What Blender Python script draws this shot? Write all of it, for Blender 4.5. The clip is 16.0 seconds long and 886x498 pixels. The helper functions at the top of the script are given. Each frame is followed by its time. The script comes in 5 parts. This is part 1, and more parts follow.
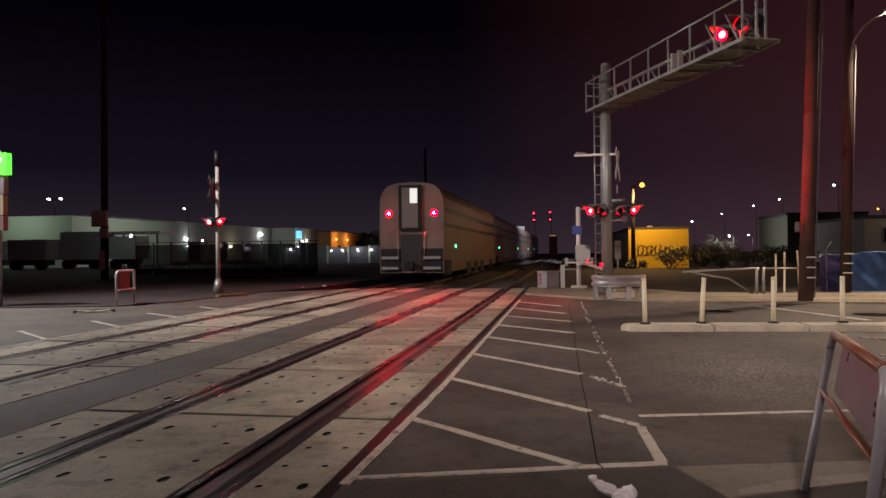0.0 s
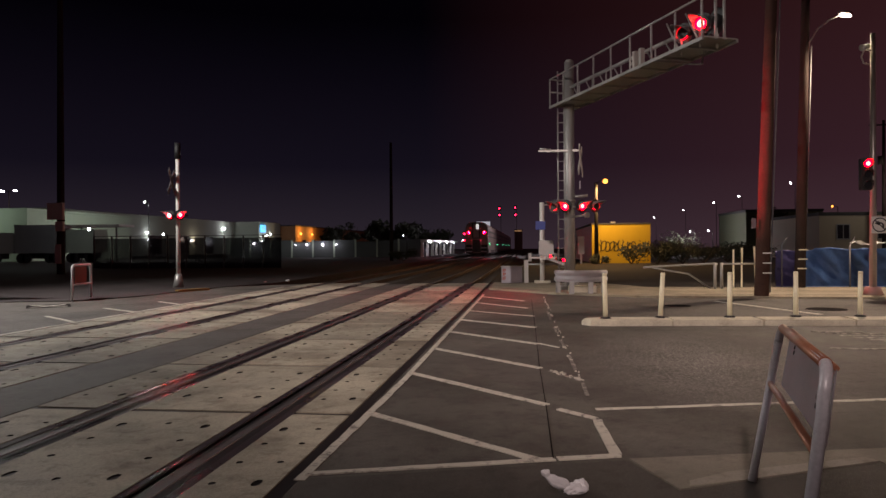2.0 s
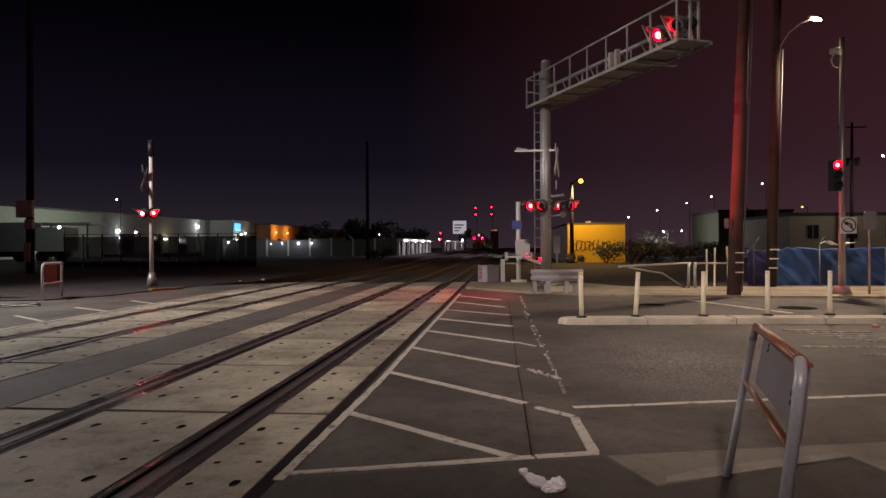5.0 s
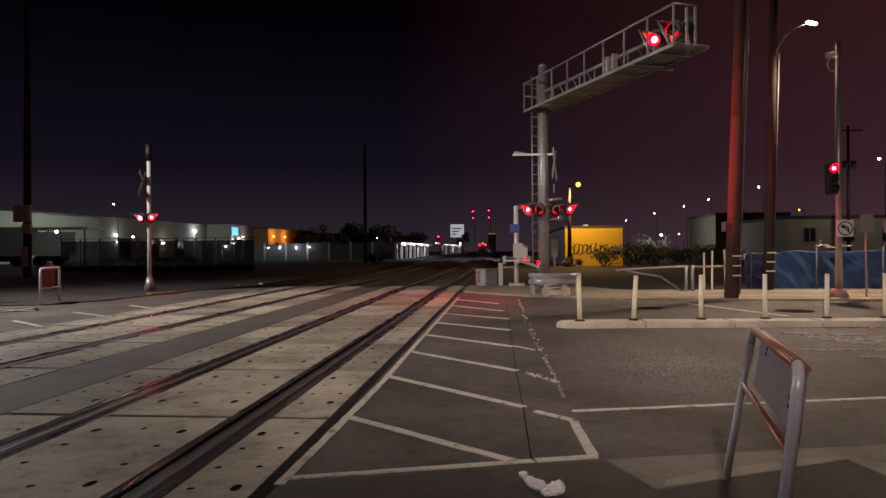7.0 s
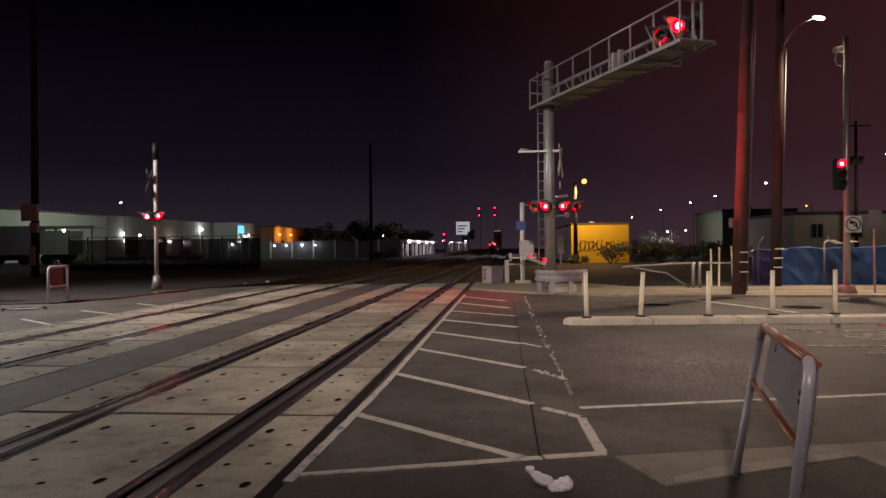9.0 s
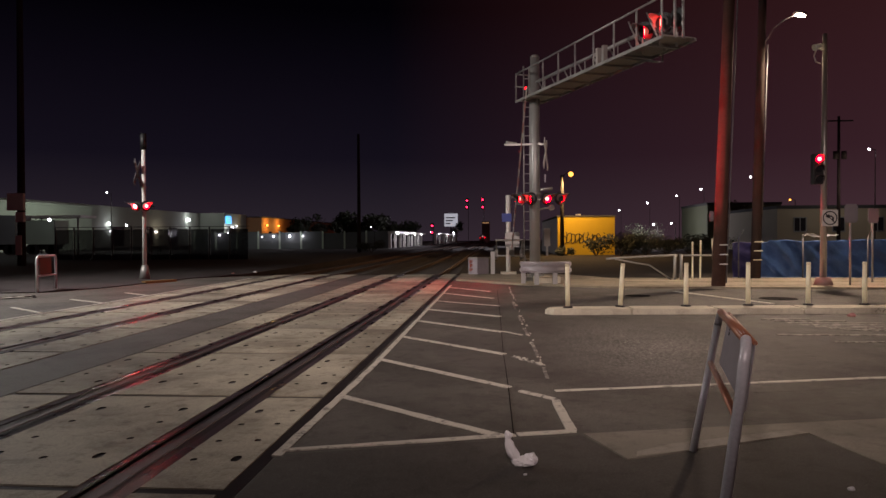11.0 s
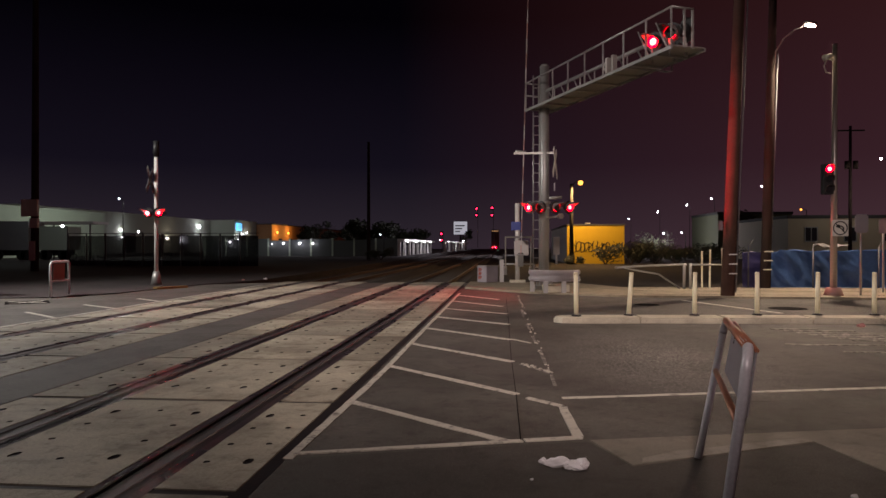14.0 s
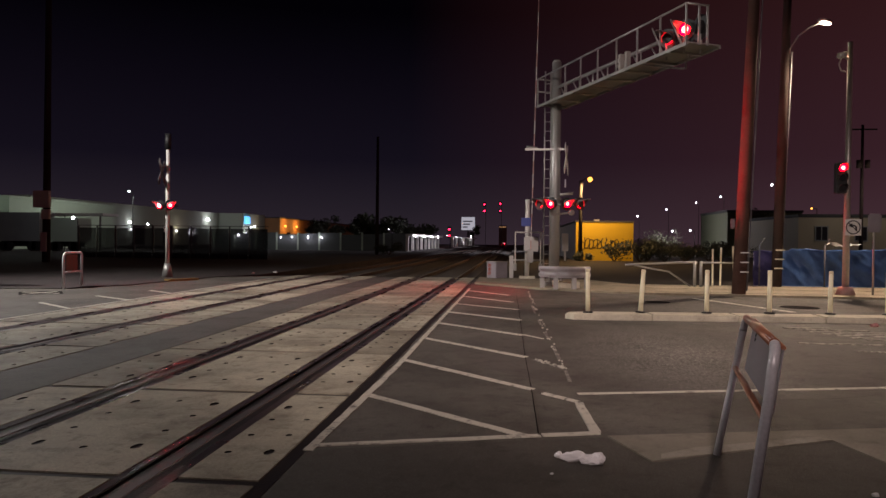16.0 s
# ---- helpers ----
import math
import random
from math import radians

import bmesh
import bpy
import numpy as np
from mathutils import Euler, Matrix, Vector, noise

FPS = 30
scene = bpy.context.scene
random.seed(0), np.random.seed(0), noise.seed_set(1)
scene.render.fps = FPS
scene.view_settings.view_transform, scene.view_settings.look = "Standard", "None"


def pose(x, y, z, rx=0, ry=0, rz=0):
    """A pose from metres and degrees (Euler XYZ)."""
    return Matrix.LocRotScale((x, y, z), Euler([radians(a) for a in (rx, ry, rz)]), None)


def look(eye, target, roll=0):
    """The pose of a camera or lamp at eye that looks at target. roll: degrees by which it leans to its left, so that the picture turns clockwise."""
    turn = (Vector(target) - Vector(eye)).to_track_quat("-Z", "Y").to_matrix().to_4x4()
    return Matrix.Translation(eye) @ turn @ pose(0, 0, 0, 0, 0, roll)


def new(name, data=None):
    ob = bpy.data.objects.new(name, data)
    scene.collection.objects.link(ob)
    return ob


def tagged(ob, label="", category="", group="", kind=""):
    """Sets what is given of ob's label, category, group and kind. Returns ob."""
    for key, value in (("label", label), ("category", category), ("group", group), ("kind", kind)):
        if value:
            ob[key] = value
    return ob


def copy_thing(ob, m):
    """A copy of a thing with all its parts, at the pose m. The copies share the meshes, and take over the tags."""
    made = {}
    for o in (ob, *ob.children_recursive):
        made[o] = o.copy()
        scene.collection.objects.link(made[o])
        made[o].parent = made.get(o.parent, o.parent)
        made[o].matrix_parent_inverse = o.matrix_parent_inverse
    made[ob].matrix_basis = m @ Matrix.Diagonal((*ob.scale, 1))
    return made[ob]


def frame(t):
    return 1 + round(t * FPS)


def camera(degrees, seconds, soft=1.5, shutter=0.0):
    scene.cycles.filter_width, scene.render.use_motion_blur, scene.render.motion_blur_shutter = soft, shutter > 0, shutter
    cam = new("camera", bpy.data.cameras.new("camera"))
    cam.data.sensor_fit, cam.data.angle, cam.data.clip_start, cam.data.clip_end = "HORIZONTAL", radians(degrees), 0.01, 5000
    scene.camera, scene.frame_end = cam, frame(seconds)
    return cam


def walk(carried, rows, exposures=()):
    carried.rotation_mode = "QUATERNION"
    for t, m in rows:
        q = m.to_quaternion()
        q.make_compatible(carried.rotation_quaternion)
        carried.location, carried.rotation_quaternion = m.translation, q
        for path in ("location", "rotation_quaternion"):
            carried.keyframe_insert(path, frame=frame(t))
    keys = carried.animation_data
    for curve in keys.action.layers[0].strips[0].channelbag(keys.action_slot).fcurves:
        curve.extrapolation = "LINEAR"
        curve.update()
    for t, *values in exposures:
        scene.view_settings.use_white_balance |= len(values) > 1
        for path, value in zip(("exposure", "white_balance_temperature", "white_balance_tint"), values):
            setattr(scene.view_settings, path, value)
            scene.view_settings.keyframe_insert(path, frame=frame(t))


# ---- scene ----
cam = camera(63.4, 16.0)
PATH = [
    (0, (2.189, 0.371, 1.467), (1.857, 2.343, 1.474), -0.6),
    (0.5, (2.199, 0.369, 1.467), (1.888, 2.345, 1.464), -0.4),
    (1, (2.207, 0.366, 1.469), (1.928, 2.347, 1.461), -0.4),
    (1.5, (2.229, 0.383, 1.464), (1.978, 2.367, 1.456), -0.4),
    (2, (2.244, 0.387, 1.464), (2.006, 2.373, 1.456), -0.4),
    (2.5, (2.229, 0.379, 1.463), (1.998, 2.365, 1.456), -0.4),
    (3, (2.229, 0.38, 1.463), (2.008, 2.368, 1.458), -0.4),
    (3.5, (2.222, 0.371, 1.463), (2.016, 2.36, 1.457), -0.3),
    (4, (2.219, 0.378, 1.463), (2.029, 2.369, 1.453), -0.2),
    (6.5, (2.225, 0.367, 1.465), (2.062, 2.36, 1.454), -0.4),
    (7, (2.209, 0.349, 1.473), (2.044, 2.342, 1.472), -0.4),
    (7.5, (2.196, 0.342, 1.471), (2.026, 2.335, 1.474), -0.3),
    (8, (2.202, 0.358, 1.467), (2.024, 2.35, 1.466), -0.3),
    (8.5, (2.201, 0.358, 1.466), (2.014, 2.349, 1.458), -0.5),
    (9, (2.197, 0.352, 1.469), (2.016, 2.343, 1.461), -0.6),
    (9.5, (2.178, 0.288, 1.468), (2.016, 2.281, 1.452), -0.6),
    (9.7, (2.204, 0.263, 1.458), (2.053, 2.257, 1.439), -0.6),
    (12, (2.288, -0.037, 1.456), (2.137, 1.957, 1.422), -0.2),
    (12.5, (2.291, -0.035, 1.456), (2.137, 1.959, 1.433), -0.2),
    (13, (2.289, -0.03, 1.456), (2.131, 1.963, 1.442), 0.0),
    (13.5, (2.286, -0.039, 1.456), (2.122, 1.954, 1.445), 0.1),
    (14, (2.287, -0.037, 1.457), (2.113, 1.955, 1.448), -0.0),
    (14.5, (2.282, -0.034, 1.457), (2.097, 1.957, 1.451), -0.1),
    (15, (2.271, -0.039, 1.459), (2.077, 1.952, 1.453), 0.1),
    (15.5, (2.225, -0.056, 1.45), (2.03, 1.934, 1.438), 0.4),
    (16, (2.192, -0.067, 1.451), (1.998, 1.923, 1.429), 0.6),
]
walk(cam, [(t, look(eye, target, roll)) for t, eye, target, roll in PATH], [(0, 0.0, 6850, 32), (16, 0.0, 6850, 32)])

# world: night sky with a faint city glow at the horizon
world = bpy.data.worlds.new("night")
scene.world = world
world.use_nodes = True
wn, wl = world.node_tree.nodes, world.node_tree.links
tc = wn.new("ShaderNodeTexCoord")
sep = wn.new("ShaderNodeSeparateXYZ")
ramp = wn.new("ShaderNodeValToRGB")
ramp.color_ramp.elements[0].position, ramp.color_ramp.elements[0].color = 0.0, (0.021, 0.018, 0.024, 1)
ramp.color_ramp.elements[1].position, ramp.color_ramp.elements[1].color = 0.3, (0.0006, 0.0004, 0.0012, 1)
mid_el = ramp.color_ramp.elements.new(0.11)
mid_el.color = (0.0058, 0.005, 0.0095, 1)
wl.new(tc.outputs["Generated"], sep.inputs[0])
wl.new(sep.outputs["Z"], ramp.inputs[0])
east = wn.new("ShaderNodeMapRange")
east.inputs["From Min"].default_value, east.inputs["From Max"].default_value = -0.14, 0.5
wl.new(sep.outputs["X"], east.inputs["Value"])
warm = wn.new("ShaderNodeMix")
warm.data_type, warm.blend_type = "RGBA", "ADD"
warm.inputs["B"].default_value = (0.029, 0.0095, 0.009, 1)
wl.new(east.outputs[0], warm.inputs["Factor"])
wl.new(ramp.outputs[0], warm.inputs["A"])
wl.new(warm.outputs["Result"], wn["Background"].inputs["Color"])
wn["Background"].inputs["Strength"].default_value = 1.0


# lamps: unseen street lights round the junction, stand-ins for red flashers, lamps in view
def lamp(kind, place, watts, colour, radius=0.15, target=None, cone=150, blend=0.6):
    data = bpy.data.lights.new("lamp", kind)
    data.energy, data.color, data.shadow_soft_size = watts, colour, radius
    ob = new("lamp", data)
    ob.location = place
    if kind == "SPOT":
        data.spot_size, data.spot_blend = radians(cone), blend
        ob.matrix_world = look(place, target or (place[0], place[1] + 0.01, 0))
    return ob


WARM, COOL, SODIUM, RED = (1.0, 0.86, 0.68), (0.86, 0.95, 1.0), (1.0, 0.55, 0.12), (1.0, 0.05, 0.05)
lamp("SPOT", (-16.0, 17.0, 10.0), 8300, (0.9, 1.0, 0.9), 0.25, (-6.5, 19.5, 0), 124, 1.0)
lamp("SPOT", (2.6, -7.0, 9.5), 9300, (1.0, 0.9, 0.78), 0.3, (3.6, 20, 0), 46, 0.9)
lamp("SPOT", (-0.5, -4.0, 9.5), 460, (0.97, 0.93, 0.88), 0.4, (6.0, 6.5, 0), 84, 0.9)
lamp("SPOT", (12.3, 24.3, 8.5), 3600, (1.0, 0.86, 0.58), 0.3, (11.2, 20.5, 0), 116, 0.8)
lamp("SPOT", (8.0, 55.55, 6.0), 1900, (1.0, 0.66, 0.26), 0.2, (7.0, 55.5, 0), 168, 0.3)
# steady red spots stand in for the flashers' light on road and poles
lamp("SPOT", (3.0, 22.6, 2.72), 600, RED, 0.1, (-4.2, 20.5, 0), 136, 0.9)
lamp("SPOT", (-10.4, 24.7, 2.62), 80, RED, 0.1, (-5, 13, 0), 90)
lamp("SPOT", (4.75, 20.35, 2.75), 1250, (1.0, 0.02, 0.035), 0.08, (9.8, 21.1, 4.4), 76, 0.8)
lamp("SPOT", (4.75, 22.6, 2.7), 1500, (1.0, 0.05, 0.09), 0.08, (11.7, 21.3, 1.5), 25, 0.5)
# unseen lamp added far down the line to light the train's side
lamp("SPOT", (7.0, 112.0, 9.0), 6000, COOL, 0.3, (-4, 112, 1), 130)


# materials
def mat(name, base, rough=0.6, metal=0.0, var=0.25, scale=6.0, bump=0.2, fine=60.0, tint=None, spread=0.0, spec=0.5, stain=0.0, still=False, speck=0.0):
    m = bpy.data.materials.new(name)
    m.use_nodes = True
    n, l = m.node_tree.nodes, m.node_tree.links
    b = n["Principled BSDF"]
    b.inputs["Metallic"].default_value = metal
    b.inputs["Specular IOR Level"].default_value = spec
    co = n.new("ShaderNodeTexCoord")
    where = n.new("ShaderNodeNewGeometry").outputs["Position"] if still else co.outputs["Object"]
    big = n.new("ShaderNodeTexNoise")
    big.inputs["Scale"].default_value, big.inputs["Detail"].default_value = scale * 0.2, 6
    small = n.new("ShaderNodeTexNoise")
    small.inputs["Scale"].default_value, small.inputs["Detail"].default_value = fine, 3
    for q in (big, small):
        l.new(where, q.inputs["Vector"])
    mixf = n.new("ShaderNodeMath")
    mixf.operation = "MULTIPLY_ADD"
    mixf.inputs[1].default_value = 0.65
    l.new(big.outputs["Fac"], mixf.inputs[0])
    half = n.new("ShaderNodeMath")
    half.operation = "MULTIPLY"
    half.inputs[1].default_value = 0.35
    l.new(small.outputs["Fac"], half.inputs[0])
    l.new(half.outputs[0], mixf.inputs[2])
    fac = mixf
    if spread:
        info = n.new("ShaderNodeObjectInfo")
        add = n.new("ShaderNodeMath")
        add.operation = "MULTIPLY_ADD"
        add.inputs[1].default_value = spread
        l.new(info.outputs["Random"], add.inputs[0])
        l.new(mixf.outputs[0], add.inputs[2])
        sub = n.new("ShaderNodeMath")
        sub.operation = "SUBTRACT"
        sub.inputs[1].default_value = spread / 2
        l.new(add.outputs[0], sub.inputs[0])
        fac = sub
    cr = n.new("ShaderNodeValToRGB")
    dark = tint or base
    cr.color_ramp.elements[0].position, cr.color_ramp.elements[1].position = 0.28, 0.72
    cr.color_ramp.elements[0].color = (*[max(0, c * (1 - var)) for c in dark], 1)
    cr.color_ramp.elements[1].color = (*[min(1, c * (1 + var)) for c in base], 1)
    l.new(fac.outputs[0], cr.inputs[0])
    out = cr.outputs[0]
    for sc, lo, hi, k in ((0.7, 0.46, 0.62, 1.0), (5.0, 0.52, 0.66, 0.9), (45.0, 0.5, 0.66, 0.7), (260.0, 0.42, 0.6, 0.8)) if stain else ():
        st, sr, mx = n.new("ShaderNodeTexNoise"), n.new("ShaderNodeMapRange"), n.new("ShaderNodeMix")
        st.inputs["Scale"].default_value, st.inputs["Detail"].default_value, st.inputs["Roughness"].default_value = sc, 8, 0.68
        l.new(where, st.inputs["Vector"])
        l.new(st.outputs["Fac"], sr.inputs["Value"])
        sr.inputs["From Min"].default_value, sr.inputs["From Max"].default_value, sr.inputs["To Max"].default_value = lo, hi, stain * k
        mx.data_type, mx.blend_type = "RGBA", "MULTIPLY"
        mx.inputs["B"].default_value = (0.42, 0.38, 0.36, 1)
        l.new(sr.outputs[0], mx.inputs["Factor"])
        l.new(out, mx.inputs["A"])
        out = mx.outputs["Result"]
    if speck:
        st, sr, mx = n.new("ShaderNodeTexNoise"), n.new("ShaderNodeMapRange"), n.new("ShaderNodeMix")
        st.inputs["Scale"].default_value, st.inputs["Detail"].default_value = 170, 2
        l.new(where, st.inputs["Vector"])
        l.new(st.outputs["Fac"], sr.inputs["Value"])
        sr.inputs["From Min"].default_value, sr.inputs["From Max"].default_value = 0.62, 0.74
        mx.data_type, mx.blend_type = "RGBA", "ADD"
        mx.inputs["B"].default_value = (speck, speck * 0.93, speck * 0.85, 1)
        l.new(sr.outputs[0], mx.inputs["Factor"])
        l.new(out, mx.inputs["A"])
        out = mx.outputs["Result"]
    l.new(out, b.inputs["Base Color"])
    rr = n.new("ShaderNodeMapRange")
    rr.inputs["To Min"].default_value, rr.inputs["To Max"].default_value = max(0.05, rough - 0.15), min(1, rough + 0.12)
    l.new(big.outputs["Fac"], rr.inputs["Value"])
    l.new(rr.outputs[0], b.inputs["Roughness"])
    if bump:
        bp = n.new("ShaderNodeBump")
        bp.inputs["Strength"].default_value, bp.inputs["Distance"].default_value = bump, 0.01
        l.new(small.outputs["Fac"], bp.inputs["Height"])
        l.new(bp.outputs[0], b.inputs["Normal"])
    return m


def glow(name, colour, strength):
    m = bpy.data.materials.new(name)
    m.use_nodes = True
    b = m.node_tree.nodes["Principled BSDF"]
    b.inputs["Base Color"].default_value = (*[min(0.8, c) for c in colour], 1)
    b.inputs["Emission Color"].default_value = (*colour, 1)
    b.inputs["Emission Strength"].default_value = strength
    return m


def paint_worn(name, base, under, amount):
    """Road paint, worn through to the asphalt in patches."""
    m = mat(name, base, 0.65, 0, 0.15, 5, 0.15)
    n, l = m.node_tree.nodes, m.node_tree.links
    b = n["Principled BSDF"]
    old = b.inputs["Base Color"].links[0].from_socket
    co, nz, cr, mx = n.new("ShaderNodeTexCoord"), n.new("ShaderNodeTexNoise"), n.new("ShaderNodeValToRGB"), n.new("ShaderNodeMix")
    nz.inputs["Scale"].default_value, nz.inputs["Detail"].default_value, nz.inputs["Roughness"].default_value = 9, 8, 0.7
    l.new(co.outputs["Object"], nz.inputs["Vector"])
    l.new(nz.outputs["Fac"], cr.inputs[0])
    cr.color_ramp.elements[0].position, cr.color_ramp.elements[1].position = amount, amount + 0.12
    mx.data_type = "RGBA"
    l.new(cr.outputs[0], mx.inputs["Factor"])
    mx.inputs["A"].default_value = (*under, 1)
    l.new(old, mx.inputs["B"])
    l.new(mx.outputs["Result"], b.inputs["Base Color"])
    return m


M_ASPH = mat("asphalt", (0.145, 0.132, 0.114), 0.75, 0, 0.35, 2.5, 0.6, 140, (0.096, 0.088, 0.077), stain=0.75, still=True, speck=0.16)
M_ASPH2 = mat("asphalt_patch", (0.082, 0.072, 0.063), 0.8, 0, 0.35, 3.0, 0.6, 140, stain=0.55, still=True, speck=0.16)
M_ASPH3 = mat("asphalt_grey", (0.13, 0.12, 0.108), 0.72, 0, 0.3, 3.0, 0.5, 140, stain=0.6, still=True, speck=0.16)
M_PANEL = mat("panel_concrete", (0.56, 0.53, 0.41), 0.7, 0, 0.22, 5.0, 0.25, 90, (0.36, 0.33, 0.26), 0.34, stain=0.7, still=True)
# shade inside the panel slots, put into the colour of their walls
M_HOLE = mat("hole_shade", (0.02, 0.018, 0.016), 0.9)
M_RUBBER = mat("rubber", (0.085, 0.066, 0.075), 0.3, 0, 0.35, 6, 0.25, stain=0.5, still=True)
M_RAIL = mat("rail_head", (0.15, 0.13, 0.135), 0.6, 0.8, 0.2, 8, 0.05)
M_RUST = mat("rusty_rail", (0.09, 0.05, 0.035), 0.8, 0.2, 0.35, 8, 0.4)
M_BALLAST = mat("ballast", (0.042, 0.036, 0.033), 0.95, 0, 0.5, 9, 1.0, 22)
M_SLEEPER = mat("sleeper", (0.075, 0.064, 0.056), 0.9, 0, 0.3, 6, 0.4)
M_DIRT = mat("dirt", (0.085, 0.068, 0.055), 0.95, 0, 0.45, 2, 0.7, 30, stain=0.6, still=True)
M_SOIL = mat("lot_soil", (0.042, 0.034, 0.028), 0.95, 0, 0.5, 2, 0.7, 30, stain=0.6, still=True)
M_WALK = mat("sidewalk_concrete", (0.37, 0.325, 0.24), 0.8, 0, 0.25, 4, 0.2, 80, stain=0.6, still=True)
M_KERB = mat("kerb_concrete", (0.7, 0.66, 0.52), 0.8, 0, 0.22, 6, 0.25, 70, stain=0.4, still=True)
M_APRON = mat("apron_concrete", (0.25, 0.228, 0.185), 0.8, 0, 0.22, 4, 0.25, 80, stain=0.5, still=True)
M_LINE = paint_worn("road_paint", (0.57, 0.54, 0.46), (0.15, 0.135, 0.12), 0.35)
M_FADED = paint_worn("faded_paint", (0.36, 0.33, 0.29), (0.1, 0.09, 0.08), 0.46)
M_TAR = mat("tar_joint", (0.016, 0.014, 0.013), 0.95, spec=0.02)
M_GALV = mat("galvanised_steel", (0.34, 0.335, 0.32), 0.45, 0.55, 0.2, 8, 0.1)
M_ALU = mat("aluminium", (0.42, 0.4, 0.37), 0.4, 0.6, 0.15, 8, 0.05)
M_ORANGEBAR = mat("orange_brown_bar", (0.46, 0.19, 0.11), 0.36, 0.35, 0.35, 12, 0.15)
M_HOOPRED = mat("dull_red_plate", (0.16, 0.065, 0.05), 0.6, 0, 0.4, 10, 0.1)
M_XBACK = mat("weathered_plate_back", (0.13, 0.125, 0.135), 0.6, 0, 0.3, 10, 0.1)
M_TUBE = mat("tube_steel", (0.68, 0.67, 0.7), 0.34, 0.1, 0.25, 10, 0.1)
M_PLATE = mat("sign_plate", (0.34, 0.31, 0.34), 0.5, 0.3, 0.25, 12, 0.1)
M_REDPLATE = mat("red_sign", (0.42, 0.09, 0.05), 0.5, 0, 0.3, 10, 0.1)
M_WHITE = mat("white_paint", (0.75, 0.73, 0.68), 0.5, 0, 0.12, 8, 0.05)
M_POST = mat("delineator_plastic", (0.88, 0.84, 0.62), 0.5, 0, 0.08, 9, 0.1, 60, (0.78, 0.7, 0.48))
M_VISOR = mat("visor_grey", (0.16, 0.15, 0.15), 0.4, 0, 0.2, 8, 0.05)
M_BLACK = mat("black_paint", (0.016, 0.016, 0.017), 0.5, 0, 0.2, 8, 0.05)
M_WOOD = mat("pole_wood", (0.1, 0.055, 0.044), 0.9, 0, 0.5, 5, 0.7, 40, spec=0.1)
M_DARKWOOD = mat("dark_pole_wood", (0.05, 0.034, 0.03), 0.9, 0, 0.45, 5, 0.5, 40, spec=0.1)
M_TARP = mat("blue_tarp", (0.065, 0.15, 0.36), 0.42, 0, 0.3, 6, 0.5, 12)
M_TARP2 = mat("faded_purple_tarp", (0.06, 0.055, 0.17), 0.45, 0, 0.35, 6, 0.5, 12)
M_WRAP = mat("white_sheet", (0.7, 0.7, 0.7), 0.5, 0, 0.1, 6, 0.2)
M_YELLOW = mat("yellow_wall", (0.54, 0.36, 0.012), 0.75, 0, 0.12, 3, 0.15)
M_GREYWALL = mat("grey_metal_wall", (0.3, 0.31, 0.31), 0.6, 0.2, 0.15, 3, 0.1)
M_GRAFF = mat("black_spray", (0.02, 0.017, 0.012), 0.7)
M_PALE = mat("pale_wall", (0.42, 0.5, 0.4), 0.8, 0, 0.12, 0.3, 0.05)
M_TAN = mat("tan_wall", (0.45, 0.38, 0.28), 0.8, 0, 0.18, 0.5, 0.05)
M_ORANGE = mat("orange_wall", (0.4, 0.2, 0.08), 0.8, 0, 0.15, 0.3, 0.05)
M_OLIVE = mat("olive_wall", (0.13, 0.14, 0.085), 0.8, 0, 0.2, 0.5, 0.05)
M_ROOF = mat("roof_felt", (0.06, 0.06, 0.06), 0.9)
M_GLASS = mat("dark_window", (0.02, 0.022, 0.025), 0.15, 0, 0.1, 4, 0)
M_SCREEN = mat("fence_screen", (0.035, 0.045, 0.052), 0.85, 0, 0.4, 1.5, 0.2, 20)
M_SCREEN.node_tree.nodes["Principled BSDF"].inputs["Alpha"].default_value = 0.84
M_ARMW = mat("dusty_white_stripe", (0.52, 0.48, 0.46), 0.5, 0, 0.2, 8, 0.05)
M_ARMR = mat("faded_red_stripe", (0.4, 0.22, 0.2), 0.5, 0, 0.2, 8, 0.05)
# near black: the lack of light on poles and arms is put into the colour
M_SHAFT = mat("unlit_pole_dark", (0.018, 0.015, 0.013), 0.9, 0, 0.4, 5, 0.4, 40)
M_CAST = mat("pinkish_cast_iron", (0.34, 0.22, 0.2), 0.6, 0.2, 0.25, 10, 0.2)
M_WALLG = mat("block_wall", (0.1, 0.11, 0.11), 0.85, 0, 0.2, 1, 0.2)
M_LEAF = mat("leaves", (0.026, 0.034, 0.016), 0.7, 0, 0.5, 5, 0)
M_BARK = mat("bark", (0.07, 0.05, 0.035), 0.9, 0, 0.3, 6, 0.5)
M_YKERB = mat("yellow_kerb", (0.28, 0.17, 0.05), 0.7, 0, 0.25, 6, 0.2)
M_TRAIN = mat("train_steel", (0.22, 0.15, 0.125), 0.5, 0.3, 0.4, 3.0, 0.15, 30, (0.14, 0.093, 0.08))
M_TRAIN2 = mat("train_band", (0.022, 0.016, 0.015), 0.5, 0.0, 0.15, 1.5, 0.05)
M_TRUCK = mat("truck_black", (0.018, 0.016, 0.016), 0.8)
M_BAG = mat("plastic_bag", (0.95, 0.94, 0.95), 0.35, 0, 0.08, 20, 0.3, 40)
M_BLUESIGN = mat("blue_sign", (0.03, 0.06, 0.3), 0.5)
M_REDWHITE = mat("red_stripe", (0.5, 0.03, 0.02), 0.4)
M_TRASH = mat("litter", (0.45, 0.2, 0.18), 0.7, 0, 0.5, 30, 0.2)
E_RED = glow("red_lens", (1.0, 0.004, 0.006), 24)
E_REDHOT = glow("red_lens_bright", (1.0, 0.3, 0.2), 8)
